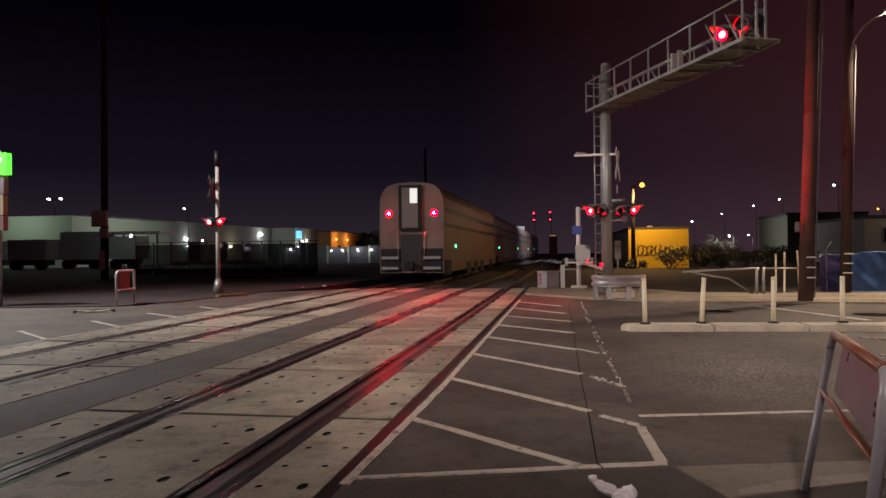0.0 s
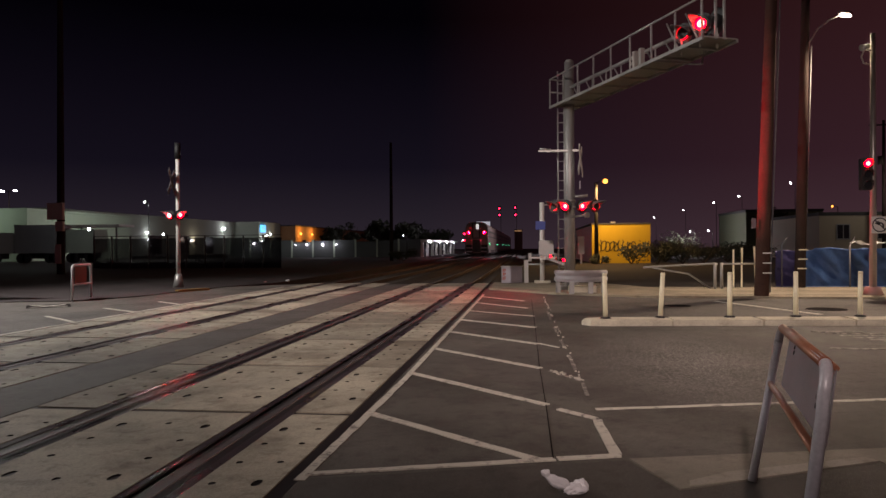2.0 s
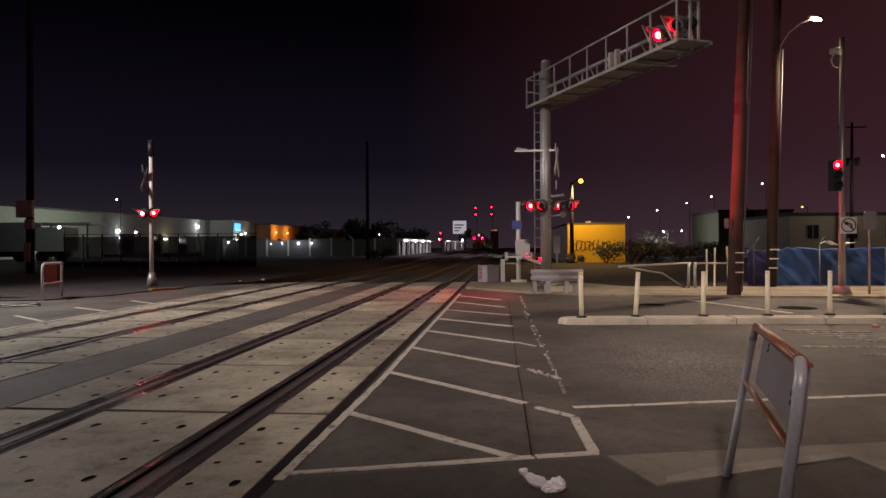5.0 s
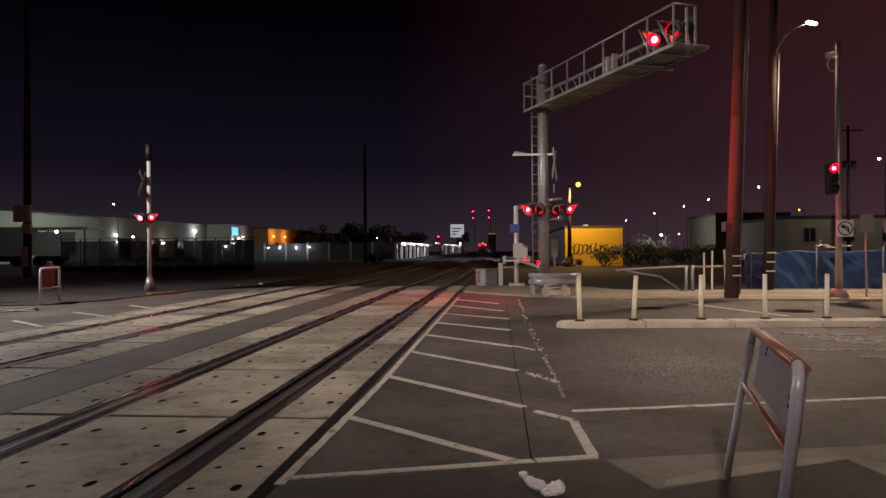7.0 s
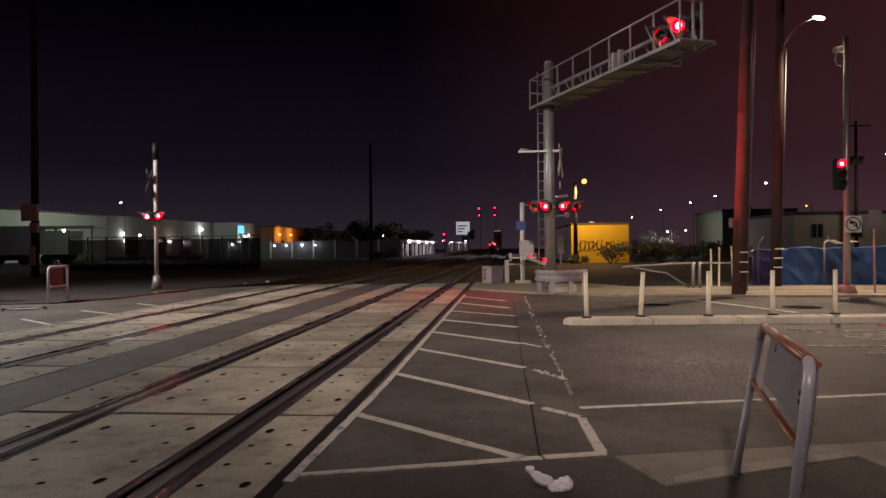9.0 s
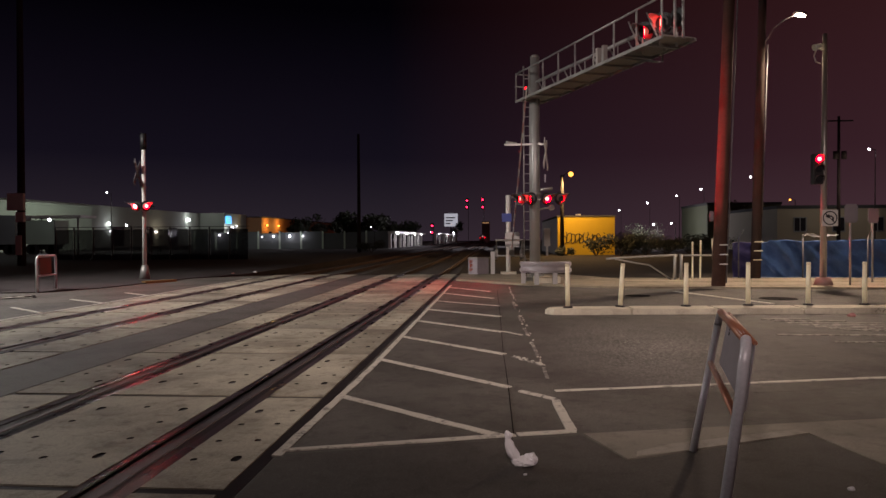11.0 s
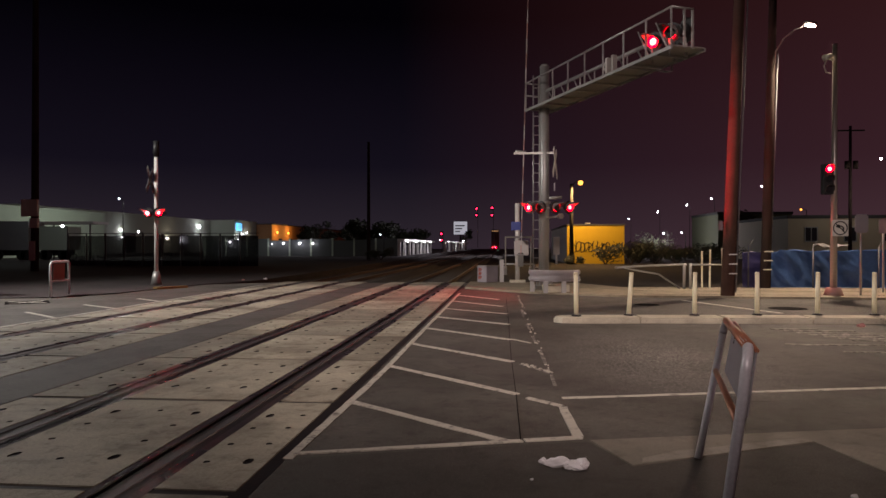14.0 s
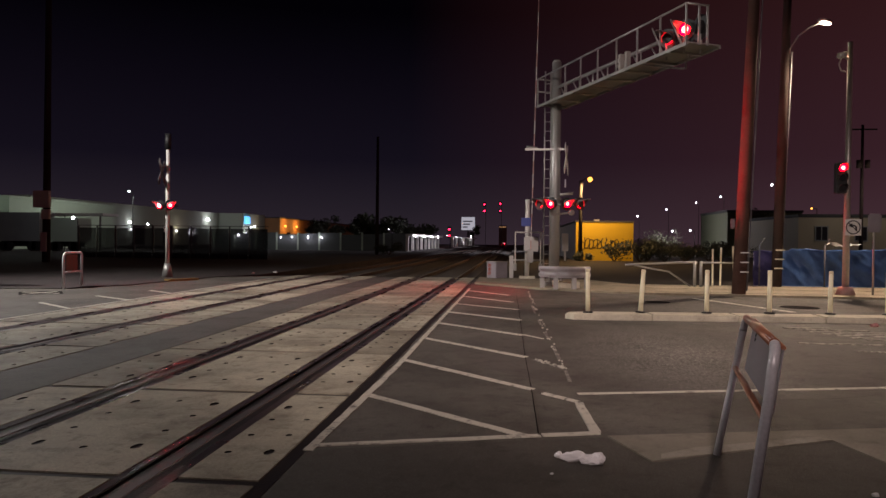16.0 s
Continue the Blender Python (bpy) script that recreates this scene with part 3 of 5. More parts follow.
# tube sign frames beside the crossing
def sign_frame(m, plate_material, plate_label, label):
    t = thing("roadside_barrier", m, label, "barrier")
    low1, low2, lean, lean2 = Vector((0, 0, 0)), Vector((-0.405, -1.85, 0)), Vector((0.22, 0.13, 0.94)), Vector((0.172, 0.1, 1.0))
    bm = B()
    pts = [low1, low1 + lean * 0.9]
    e = (low2 - low1).normalized()
    up = lean.normalized()
    top1, top2 = low1 + lean, low2 + lean2
    for k in range(7):
        a = k / 6 * math.pi / 2
        pts.append(top1 - up * 0.1 * (1 - math.sin(a)) + e * 0.1 * (1 - math.cos(a)))
    for k in range(7):
        a = k / 6 * math.pi / 2
        pts.append(top2 - up * 0.1 * (1 - math.cos(a)) - e * 0.1 * (1 - math.sin(a)))
    pts += [low2 + lean2 * 0.8, low2]
    pipe(bm, pts, 0.024, 12)
    part("frame", bm, M_TUBE, t, "bent steel tube frame")
    bm = B()
    rod(bm, low1 + lean * 0.63, low2 + lean2 * 0.67, 0.018, n=12)
    part("crossbar", bm, M_ORANGEBAR, t, "orange-brown crossbar")
    # slightly thicker sleeve that gives the top tube its orange-brown colour
    bm = B()
    rod(bm, top1 + e * 0.07, top2 - e * 0.07, 0.0252, n=14)
    part("top_sleeve", bm, M_ORANGEBAR, t, "orange-brown sleeve over the top tube")
    out = e.cross(up).normalized() * -0.045
    if out.x < 0:
        out = -out
    bm = B()
    a, b = low1 + e * 0.12, low2 - e * 0.05 + Vector((-0.012, 0, 0))
    for s in (0, 1):
        o = out * (1 + 0.12 * s)
        for p in (a + lean * 0.655, b + lean2 * 0.7, b + lean2 * 0.99, a + lean * 1.0):
            bm.verts.new(p + o)
    v = list(bm.verts)
    for f in ((0, 1, 2, 3), (7, 6, 5, 4), (0, 4, 5, 1), (1, 5, 6, 2), (2, 6, 7, 3), (3, 7, 4, 0)):
        bm.faces.new([v[i] for i in f])
    bmesh.ops.recalc_face_normals(bm, faces=bm.faces)
    plate = part("plate", bm, plate_material, t, plate_label)
    bm = B()
    rod(bm, a + lean * 1.005 + out * 1.05, b + lean2 * 0.995 + out * 1.05, 0.011, n=8)
    part("rim", bm, M_ORANGEBAR, plate, "orange-brown rolled upper rim")
    for s, h in ((0.2, 0.93), (0.2, 0.9), (0.8, 0.83), (0.8, 0.79)):
        bm = B()
        c = a.lerp(b, s) + lean.lerp(lean2, s) * h + out * 0.94
        disc(bm, c, out, 0.012, 0.006, 10)
        part("bolt", bm, M_BLACK, plate)
    return t


sign_frame(pose(3.6, 5.0, 0.0), M_PLATE, "back of a grey metal sign plate", "leaning steel tube frame with a blank sign plate")
t = thing("roadside_barrier", pose(-10.4, 19.0, 0.0), "upright steel tube hoop with a faded red plate", "barrier")
bm = B()
pipe(bm, [(0, 0, 0), (0, 0, 0.9), (-0.01, 0.04, 0.97), (-0.02, 0.12, 1.0), (-0.23, 1.16, 1.0), (-0.25, 1.22, 0.97), (-0.26, 1.26, 0.9), (-0.26, 1.26, 0)], 0.035, 10)
part("hoop", bm, M_TUBE, t)
bm = B()
rod(bm, (0, 0, 0.45), (-0.26, 1.26, 0.45), 0.028, n=8)
part("crossbar", bm, M_TUBE, t)
bm = B()
beam(bm, (-0.03, 0.16, 0.72), (-0.2, 0.95, 0.72), 0.015, 0.46)
part("red_plate", bm, M_HOOPRED, t, "faded red plate")

# upright post beside the camera
t = thing("sign_post", pose(3.885, 3.0, -0.004), "tall plain galvanised steel sign post beside the road", "post")
bm = B()
rod(bm, (0, 0, 0), (0, 0, 3.6), 0.03, n=14)
part("tube", bm, M_TUBE, t)
bm = B()
rod(bm, (0, 0, 0), (0, 0, 0.06), 0.06, 0.045, n=14)
part("collar", bm, M_GALV, t)


# light units of the level crossing
LENSES = []


def flasher(parent, c, face, size, phase, hood=0.28, core=0.36):
    """One round lamp unit: black backplate, hood and a disc with a bright and a dark face."""
    face = Vector(face).normalized()
    c = Vector(c)
    side = Vector((0, 0, 1)).cross(face).normalized()
    up = face.cross(side)
    bm = B()
    disc(bm, c - face * 0.04, face, size * 1.7, 0.012, 24)
    plate = part("backplate", bm, M_BLACK, parent)
    bm = B()
    rod(bm, c - face * 0.2, c - face * 0.046, size * 0.8, size * 1.1, 18)
    part("housing", bm, M_BLACK, parent)
    bm = B()
    n = 14
    rows = []
    for r in (1.12, 1.16):
        for d in (-0.03, hood):
            row = []
            for k in range(n + 1):
                a = math.pi * (k / n * 1.35 - 0.175)
                f = d * (0.12 + 0.88 * max(0, math.sin(a)) ** 1.6) if d > 0 else d
                row.append(bm.verts.new(c + size * r * (math.cos(a) * side + math.sin(a) * up) + face * f))
            rows.append(row)
    for s, t2 in ((0, 1), (2, 3), (1, 3), (0, 2)):
        for k in range(n):
            bm.faces.new((rows[s][k], rows[s][k + 1], rows[t2][k + 1], rows[t2][k]))
    part("hood", bm, M_VISOR, parent)
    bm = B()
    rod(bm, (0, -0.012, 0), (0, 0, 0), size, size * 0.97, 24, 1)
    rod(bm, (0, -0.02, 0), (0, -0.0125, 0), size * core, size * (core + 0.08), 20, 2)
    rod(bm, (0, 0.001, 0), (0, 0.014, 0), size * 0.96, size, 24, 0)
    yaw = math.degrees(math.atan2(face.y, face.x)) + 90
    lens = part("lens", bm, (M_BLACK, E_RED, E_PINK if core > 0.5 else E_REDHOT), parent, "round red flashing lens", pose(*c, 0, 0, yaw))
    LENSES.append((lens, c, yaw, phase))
    return plate


def crossbuck(parent, c, yaw, material=M_WHITE):
    m = pose(*c, 0, 0, yaw)
    for s in (-1, 1):
        bm = B()
        a, b = Vector((-0.45 * s, 0.012 * s, -0.42)), Vector((0.45 * s, 0.012 * s, 0.42))
        beam(bm, a, b, 0.02, 0.22)
        bmesh.ops.transform(bm, matrix=m, verts=bm.verts)
        part("crossbuck_blade", bm, material, parent, "white crossbuck blade")


# cantilever signal over the road
D = Vector((0.38, -0.925, 0)).normalized()
N = Vector((0.925, 0.38, 0)).normalized()


def cantilever():
    t = thing("cantilever_signal", pose(3.55, 23.6, 0.05), "tall galvanised steel cantilever level-crossing signal with a railed walkway", "crossing signal")
    bm = B()
    rod(bm, (0, 0, 0), (0, 0, 7.24), 0.16, 0.15, 18)
    rod(bm, (0, 0, 7.24), (0, 0, 7.32), 0.16, 0.1, 18)
    part("mast", bm, M_GALV, t)
    bm = B()
    box(bm, -0.35, 0.35, -0.35, 0.35, 0, 0.12)
    for a in range(8):
        rod(bm, (0.25 * math.cos(a * 0.785), 0.25 * math.sin(a * 0.785), 0.12), (0.25 * math.cos(a * 0.785), 0.25 * math.sin(a * 0.785), 0.22), 0.02, n=6)
    part("base_plate", bm, M_GALV, t)
    zf, zr = 5.87, 6.77
    L0, L1 = -0.48, 7.55
    sides = {-1: N * -0.46, 1: N * 0.42}
    # walkway floor with cross bars below
    bm = B()
    for s in (-1, 1):
        beam(bm, D * L0 + sides[s] + Vector((0, 0, zf)), D * L1 + sides[s] + Vector((0, 0, zf)), 0.05, 0.08)
    part("walkway_beam", bm, M_GALV, t)
    bm = B()
    v = [D * a + sides[b] * 0.94 + Vector((0, 0, zf + z)) for z in (0.02, 0.05) for a, b in ((L0, -1), (L1, -1), (L1, 1), (L0, 1))]
    vs = [bm.verts.new(p) for p in v]
    for f in ((3, 2, 1, 0), (4, 5, 6, 7), (0, 1, 5, 4), (1, 2, 6, 5), (2, 3, 7, 6), (3, 0, 4, 7)):
        bm.faces.new([vs[i] for i in f])
    part("walkway_deck", bm, M_ALU, t)
    for k in range(8):
        bm = B()
        a = D * (L0 + 0.4 + k * 1.0)
        beam(bm, a + sides[-1] + Vector((0, 0, zf - 0.03)), a + sides[1] + Vector((0, 0, zf - 0.03)), 0.08, 0.05)
        part("cross_bar", bm, M_ALU, t)
    # railing on one side and round the end
    for k in range(9):
        a = D * (L0 + 0.02 + k * (L1 - L0 - 0.04) / 8) + sides[-1]
        bm = B()
        beam(bm, a + Vector((0, 0, zf)), a + Vector((0, 0, zr)), 0.035, 0.035, D)
        part("railing_post", bm, M_GALV, t)
    for q in (-0.12, 0.1):
        a = D * (L1 - 0.02) + N * q
        bm = B()
        beam(bm, a + Vector((0, 0, zf)), a + Vector((0, 0, zr)), 0.045, 0.045, D)
        part("railing_post", bm, M_GALV, t)
    bm = B()
    rod(bm, D * L0 + sides[-1] + Vector((0, 0, zr)), D * L1 + sides[-1] + Vector((0, 0, zr)), 0.026, n=8)
    part("handrail", bm, M_GALV, t)
    for e, far in ((L0, 0.1), (L1, 0.12)):
        for z in (zr, zf + 0.5) if e == L0 else (zr,):
            bm = B()
            rod(bm, D * e + sides[-1] + Vector((0, 0, z)), D * e + N * far + Vector((0, 0, z)), 0.026, n=8)
            part("end_rail", bm, M_GALV, t)
    for z in (zr, zf + 0.5):
        bm = B()
        rod(bm, D * L0 + N * 0.1 + Vector((0, 0, z)), N * 0.1 + Vector((0, 0, z)), 0.024, n=8)
        part("end_rail", bm, M_GALV, t)
    # slanting braces beside the lamps
    for k in (6.15, 6.9):
        bm = B()
        a = sides[-1] + N * 0.03
        rod(bm, D * k + a + Vector((0, 0, zf + 0.72)), D * (k + 0.42) + a + Vector((0, 0, zf + 0.06)), 0.022, n=8)
        part("rail_brace", bm, M_GALV, t)
    # arm truss along the middle
    bm = B()
    rod(bm, Vector((0, 0, zf + 0.56)), D * 6.0 + Vector((0, 0, zf + 0.52)), 0.05, n=10)
    part("truss_tube", bm, M_GALV, t)
    for k in range(7):
        bm = B()
        a, b = D * (0.3 + k * 0.85), D * (0.72 + k * 0.85)
        rod(bm, a + Vector((0, 0, zf + 0.54)), b + Vector((0, 0, zf + 0.04)), 0.02, n=8)
        part("truss_brace", bm, M_GALV, t)
        bm = B()
        rod(bm, b + Vector((0, 0, zf + 0.04)), b + Vector((0, 0, zf + 0.53)), 0.02, n=8)
        part("truss_strut", bm, M_GALV, t)
    for k in (4.62, 4.92):
        bm = B()
        c = D * k - N * 0.36 + Vector((0, 0, zf + 0.24))
        beam(bm, c - Vector((0, 0, 0.2)), c + Vector((0, 0, 0.24)), 0.12, 0.1, D)
        part("junction_box", bm, M_ALU, t)
    # drop bracket below the walkway's end
    bm = B()
    q = [D * 5.6 - N * 0.4, D * 6.3 + N * 0.3, D * 6.3 + N * 0.42]
    pipe(bm, [q[0] + Vector((0, 0, zf)), q[1] + Vector((0, 0, zf - 0.22)), q[2] + Vector((0, 0, zf - 0.2)), q[2] + Vector((0, 0, zf))], 0.022, 8)
    part("drop_bracket", bm, M_GALV, t)
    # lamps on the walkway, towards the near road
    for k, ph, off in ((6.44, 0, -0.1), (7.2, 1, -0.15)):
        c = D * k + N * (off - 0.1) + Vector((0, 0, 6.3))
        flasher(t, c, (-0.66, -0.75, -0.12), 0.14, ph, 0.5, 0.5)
        bm = B()
        rod(bm, c - Vector((0, -0.1, 0.1)), c + Vector((0, 0.1, -0.5)), 0.03, n=8)
        part("lamp_stem", bm, M_GALV, t)
    for k in (6.7, 7.15):
        c = D * k + N * 0.2 + Vector((0, 0, 6.4))
        bm = B()
        disc(bm, c, (0.92, 0.38, 0), 0.3, 0.02, 22)
        rod(bm, c - N * 0.16, c, 0.13, 0.17, 14)
        part("rear_lamp", bm, M_BLACK, t, "black lamp unit turned away")
        bm = B()
        rod(bm, c - Vector((0, 0, 0.6)), c, 0.04, n=10)
        part("lamp_stem", bm, M_GALV, t)
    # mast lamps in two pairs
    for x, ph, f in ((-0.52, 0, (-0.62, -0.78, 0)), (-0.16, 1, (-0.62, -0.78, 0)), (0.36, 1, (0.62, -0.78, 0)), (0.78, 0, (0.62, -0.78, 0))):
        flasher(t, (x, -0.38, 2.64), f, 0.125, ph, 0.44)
    bm = B()
    rod(bm, (-0.66, -0.2, 2.62), (0.95, -0.2, 2.62), 0.03, n=8)
    rod(bm, (0, 0, 2.62), (0, -0.2, 2.62), 0.05, n=8)
    part("lamp_arm", bm, M_GALV, t)
    bm = B()
    rod(bm, (0, -0.02, 2.78), (0.0, -0.02, 2.86), 0.19, n=16)
    rod(bm, (0.15, -0.1, 2.95), (0.55, -0.15, 2.98), 0.05, n=8)
    part("clamp", bm, M_ALU, t)
    bm = B()
    rod(bm, (0, -0.1, 2.3), (0.45, -0.3, 2.36), 0.03, n=8)
    disc(bm, (0.5, -0.33, 2.36), (0.4, -1, 0), 0.09, 0.1, 16)
    part("bell", bm, M_ALU, t, "crossing bell on a short arm")
    crossbuck(t, (0.34, -0.05, 4.1), 79)
    bm = B()
    box(bm, 0.3, 0.33, -0.12, 0.12, 3.2, 3.45)
    part("small_plate", bm, M_PLATE, t)
    bm = B()
    beam(bm, (-1.0, -0.1, 4.42), (0.3, -0.1, 4.42), 0.06, 0.065)
    rod(bm, (-0.95, -0.1, 4.5), (-0.6, -0.1, 4.46), 0.035, n=8)
    part("side_bracket", bm, M_GALV, t, "side bracket bar with a small fitting")
    # ladder behind the mast
    for x in (-0.36, -0.16):
        bm = B()
        rod(bm, (x, 0.12, 0.5), (x, 0.12, 7.0), 0.022, n=8)
        part("ladder_rail", bm, M_GALV, t)
    for k in range(20):
        bm = B()
        rod(bm, (-0.36, 0.12, 0.7 + 0.31 * k), (-0.16, 0.12, 0.7 + 0.31 * k), 0.012, n=6)
        part("rung", bm, M_GALV, t)
    return t


cantilever()


def guard_rail():
    t = thing("guard_rail", pose(2.98, 21.75, 0.03), "curved galvanised corrugated guard rail round the signal mast", "guard rail")
    pts = []
    for k in range(13):
        a = math.radians(205 + k * 10.5)
        pts.append((0.8 + 0.95 * math.cos(a) * 0.88, 0.75 + 0.95 * math.sin(a)))
    bm = B()
    prof = [(0.0, 0.36), (0.045, 0.4), (0.045, 0.47), (0.0, 0.51), (0.0, 0.55), (0.045, 0.59), (0.045, 0.66), (0.0, 0.7)]
    cx, cy = 0.8, 0.75
    rows = []
    for x, y in pts:
        d = Vector((x - cx, y - cy)).normalized()
        rows.append([bm.verts.new((x + d.x * o, y + d.y * o, z)) for o, z in prof])
    for a, b in zip(rows, rows[1:]):
        for k in range(len(prof) - 1):
            bm.faces.new((a[k], b[k], b[k + 1], a[k + 1])).smooth = True
    bmesh.ops.solidify(bm, geom=bm.faces[:], thickness=0.006)
    part("rail_band", bm, mat("guard_rail_steel", (0.5, 0.48, 0.5), 0.45, 0.2, 0.2, 8, 0.1), t)
    for k in (0, 4, 8, 12):
        x, y = pts[k]
        d = Vector((cx - x, cy - y)).normalized() * 0.09
        bm = B()
        box(bm, x + d.x - 0.07, x + d.x + 0.07, y + d.y - 0.06, y + d.y + 0.06, 0, 0.68)
        part("post", bm, M_GALV, t)
    bm = B()
    box(bm, 0.45, 1.25, 0.35, 0.9, 0.0, 0.22)
    part("foot_block", bm, M_KERB, t, "pale concrete footing")
    return t


guard_rail()


# gate with a rising arm
def gate_mechanism():
    t = thing("gate_mechanism", pose(2.74, 27.8, 0.04), "galvanised level-crossing gate mast with a motor box", "crossing gate")
    bm = B()
    rod(bm, (0, 0, 0.0), (0, 0, 3.05), 0.09, n=14)
    part("mast", bm, M_WHITE, t)
    bm = B()
    box(bm, -0.3, 0.3, -0.3, 0.3, 0, 0.1)
    part("base_plate", bm, M_KERB, t)
    bm = B()
    box(bm, -0.12, 0.42, -0.28, 0.25, 1.05, 1.62)
    bmesh.ops.bevel(bm, geom=bm.edges[:], offset=0.03, segments=2, affect="EDGES")
    part("motor_box", bm, M_GALV, t)
    bm = B()
    box(bm, -0.24, 0.12, -0.11, -0.1, 2.02, 2.34)
    part("blue_plate", bm, M_BLUESIGN, t, "small blue emergency notice plate")
    bm = B()
    rod(bm, (0, 0, 2.95), (0.42, -0.05, 2.98), 0.03, n=8)
    part("top_arm", bm, M_GALV, t)
    return t


gate_mechanism()
PIVOT = (2.86, 27.45, 1.02)
ARM = thing("crossing_gate", pose(*PIVOT), "long red and white striped crossing gate arm with red lamps", "gate arm")
for k in range(20):
    bm = B()
    y0, y1 = -0.5 * k, -0.5 * (k + 1)
    a = Vector((0.02 * -y0, y0, 0))
    b = Vector((0.02 * -y1, y1, 0))
    beam(bm, a, b, 0.035, 0.11 - 0.003 * k)
    part("stripe", bm, M_ARMW if k % 2 else M_ARMR, ARM)
for y, on in ((-3.7, True), (-6.8, False), (-9.85, True)):
    bm = B()
    rod(bm, (0.02 * -y, y, 0.06), (0.02 * -y, y, 0.13), 0.03, 0.026, 12)
    light = part("arm_lamp", bm, E_RED if on else M_REDWHITE, ARM, "red gate arm lamp")
    # added disc that blocks the lit lamp from view once the arm rises
    bm = B()
    disc(bm, (0.02 * -y, y, 0.052), (0, 0, 1), 0.045, 0.008, 14)
    part("lamp_blind", bm, M_BLACK, light)
bm = B()
box(bm, -0.1, 0.1, -0.15, 0.35, -0.1, 0.1)
part("hub", bm, M_GALV, ARM)
for x in (-0.58, 0.38):
    bm = B()
    beam(bm, (x, -0.82, 0), (x, 0.4, 0), 0.05, 0.07)
    side = part("counterweight_arm", bm, M_ALU, ARM)
    bm = B()
    box(bm, x - 0.06, x + 0.06, 0.4, 0.66, -0.16, 0.16)
    bmesh.ops.bevel(bm, geom=bm.edges[:], offset=0.012, segments=1, affect="EDGES")
    part("counterweight", bm, M_GALV, side)
bm = B()
beam(bm, (-0.6, -0.8, 0), (0.4, -0.8, 0), 0.05, 0.06)
part("yoke", bm, M_ALU, ARM)

# crossing signal on the far side of the tracks
t = thing("crossing_signal", pose(-10.5, 25.3, 0.02), "slim silver crossing signal mast with red lamps and a crossbuck", "crossing signal")
bm = B()
rod(bm, (0, 0, 0.45), (0, 0, 5.0), 0.075, 0.07, 14)
part("mast", bm, M_WHITE, t)
bm = B()
rod(bm, (0, 0, 4.7), (0, 0, 5.28), 0.11, n=14)
part("bell", bm, M_BLACK, t, "dark bell at the mast top")
bm = B()
rod(bm, (0, 0, 0), (0, 0, 0.5), 0.21, 0.12, 8)
part("base", bm, M_GALV, t, "tapered cast base")
crossbuck(t, (-0.22, -0.02, 3.85), 103, M_XBACK)
bm = B()
rod(bm, (-0.35, -0.02, 2.62), (0.4, -0.02, 2.62), 0.03, n=8)
part("lamp_arm", bm, M_BLACK, t)
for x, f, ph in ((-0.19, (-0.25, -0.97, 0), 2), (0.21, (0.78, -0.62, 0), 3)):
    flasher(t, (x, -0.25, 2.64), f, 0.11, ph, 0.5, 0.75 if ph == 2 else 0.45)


# signal relay cabinets near the gate
t = thing("relay_cabinet", pose(1.2, 27.9, 0.06), "low pale metal trackside cabinet with a scrawled side", "cabinet")
bm = B()
slab(bm, [(0, -0.42), (0.36, -0.55), (0.8, -0.2), (0.44, 0.1)], 0, 0.6)
bmesh.ops.bevel(bm, geom=bm.edges[:], offset=0.015, segments=2, affect="EDGES")
part("body", bm, M_PLATE, t)
bm = B()
slab(bm, [(-0.02, -0.44), (0.37, -0.58), (0.82, -0.2), (0.44, 0.12)], 0.603, 0.64)
part("lid", bm, M_ALU, t)
bm = B()
for k in range(9):
    u, z = 0.14 + 0.09 * (k % 3) + random.uniform(-0.02, 0.02), 0.12 + 0.15 * (k // 3)
    q = [(0.36 * f, -0.424 - 0.13 * f, z + dz) for f, dz in ((u, 0), (u + 0.11, 0.05), (u + 0.16, 0.11), (u + 0.05, 0.12), (u + 0.02, 0.05))]
    pipe(bm, q, 0.011, 5)
part("scrawl", bm, M_REDPLATE, t, "unreadable red scrawl")
bm = B()
box(bm, 0.86, 1.02, -0.3, -0.14, 0, 0.86)
part("post", bm, M_GALV, t)
t = thing("pipe_barrier", pose(2.0, 28.6, 0.05), "low steel pipe barrier beside the track", "barrier")
for x in (0.1, 1.4):
    bm = B()
    rod(bm, (x, 0, 0), (x, 0, 0.7), 0.04, n=8)
    part("post", bm, M_GALV, t)
bm = B()
rod(bm, (0.1, 0, 0.68), (1.4, 0, 0.68), 0.035, n=8)
part("rail", bm, M_GALV, t)
t = thing("utility_cabinet", pose(5.95, 55.5, 0.03), "white upright utility cabinet", "cabinet")
bm = B()
box(bm, 0, 0.46, 0, 0.5, 0.75, 2.1)
box(bm, 0.16, 0.3, 0.15, 0.35, 0, 0.75)
part("body", bm, M_WHITE, t)


# utility and lamp poles
def utility_pole(m, label, height, r, material=M_WOOD, lean=(0.0, 0.0)):
    t = thing("utility_pole", m, label, "utility pole")
    bm = B()
    top = Vector((lean[0] * height, lean[1] * height, height))
    rod(bm, (0, 0, 0), top, r, r * 0.65, 16)
    part("shaft", bm, material, t)
    return t, top


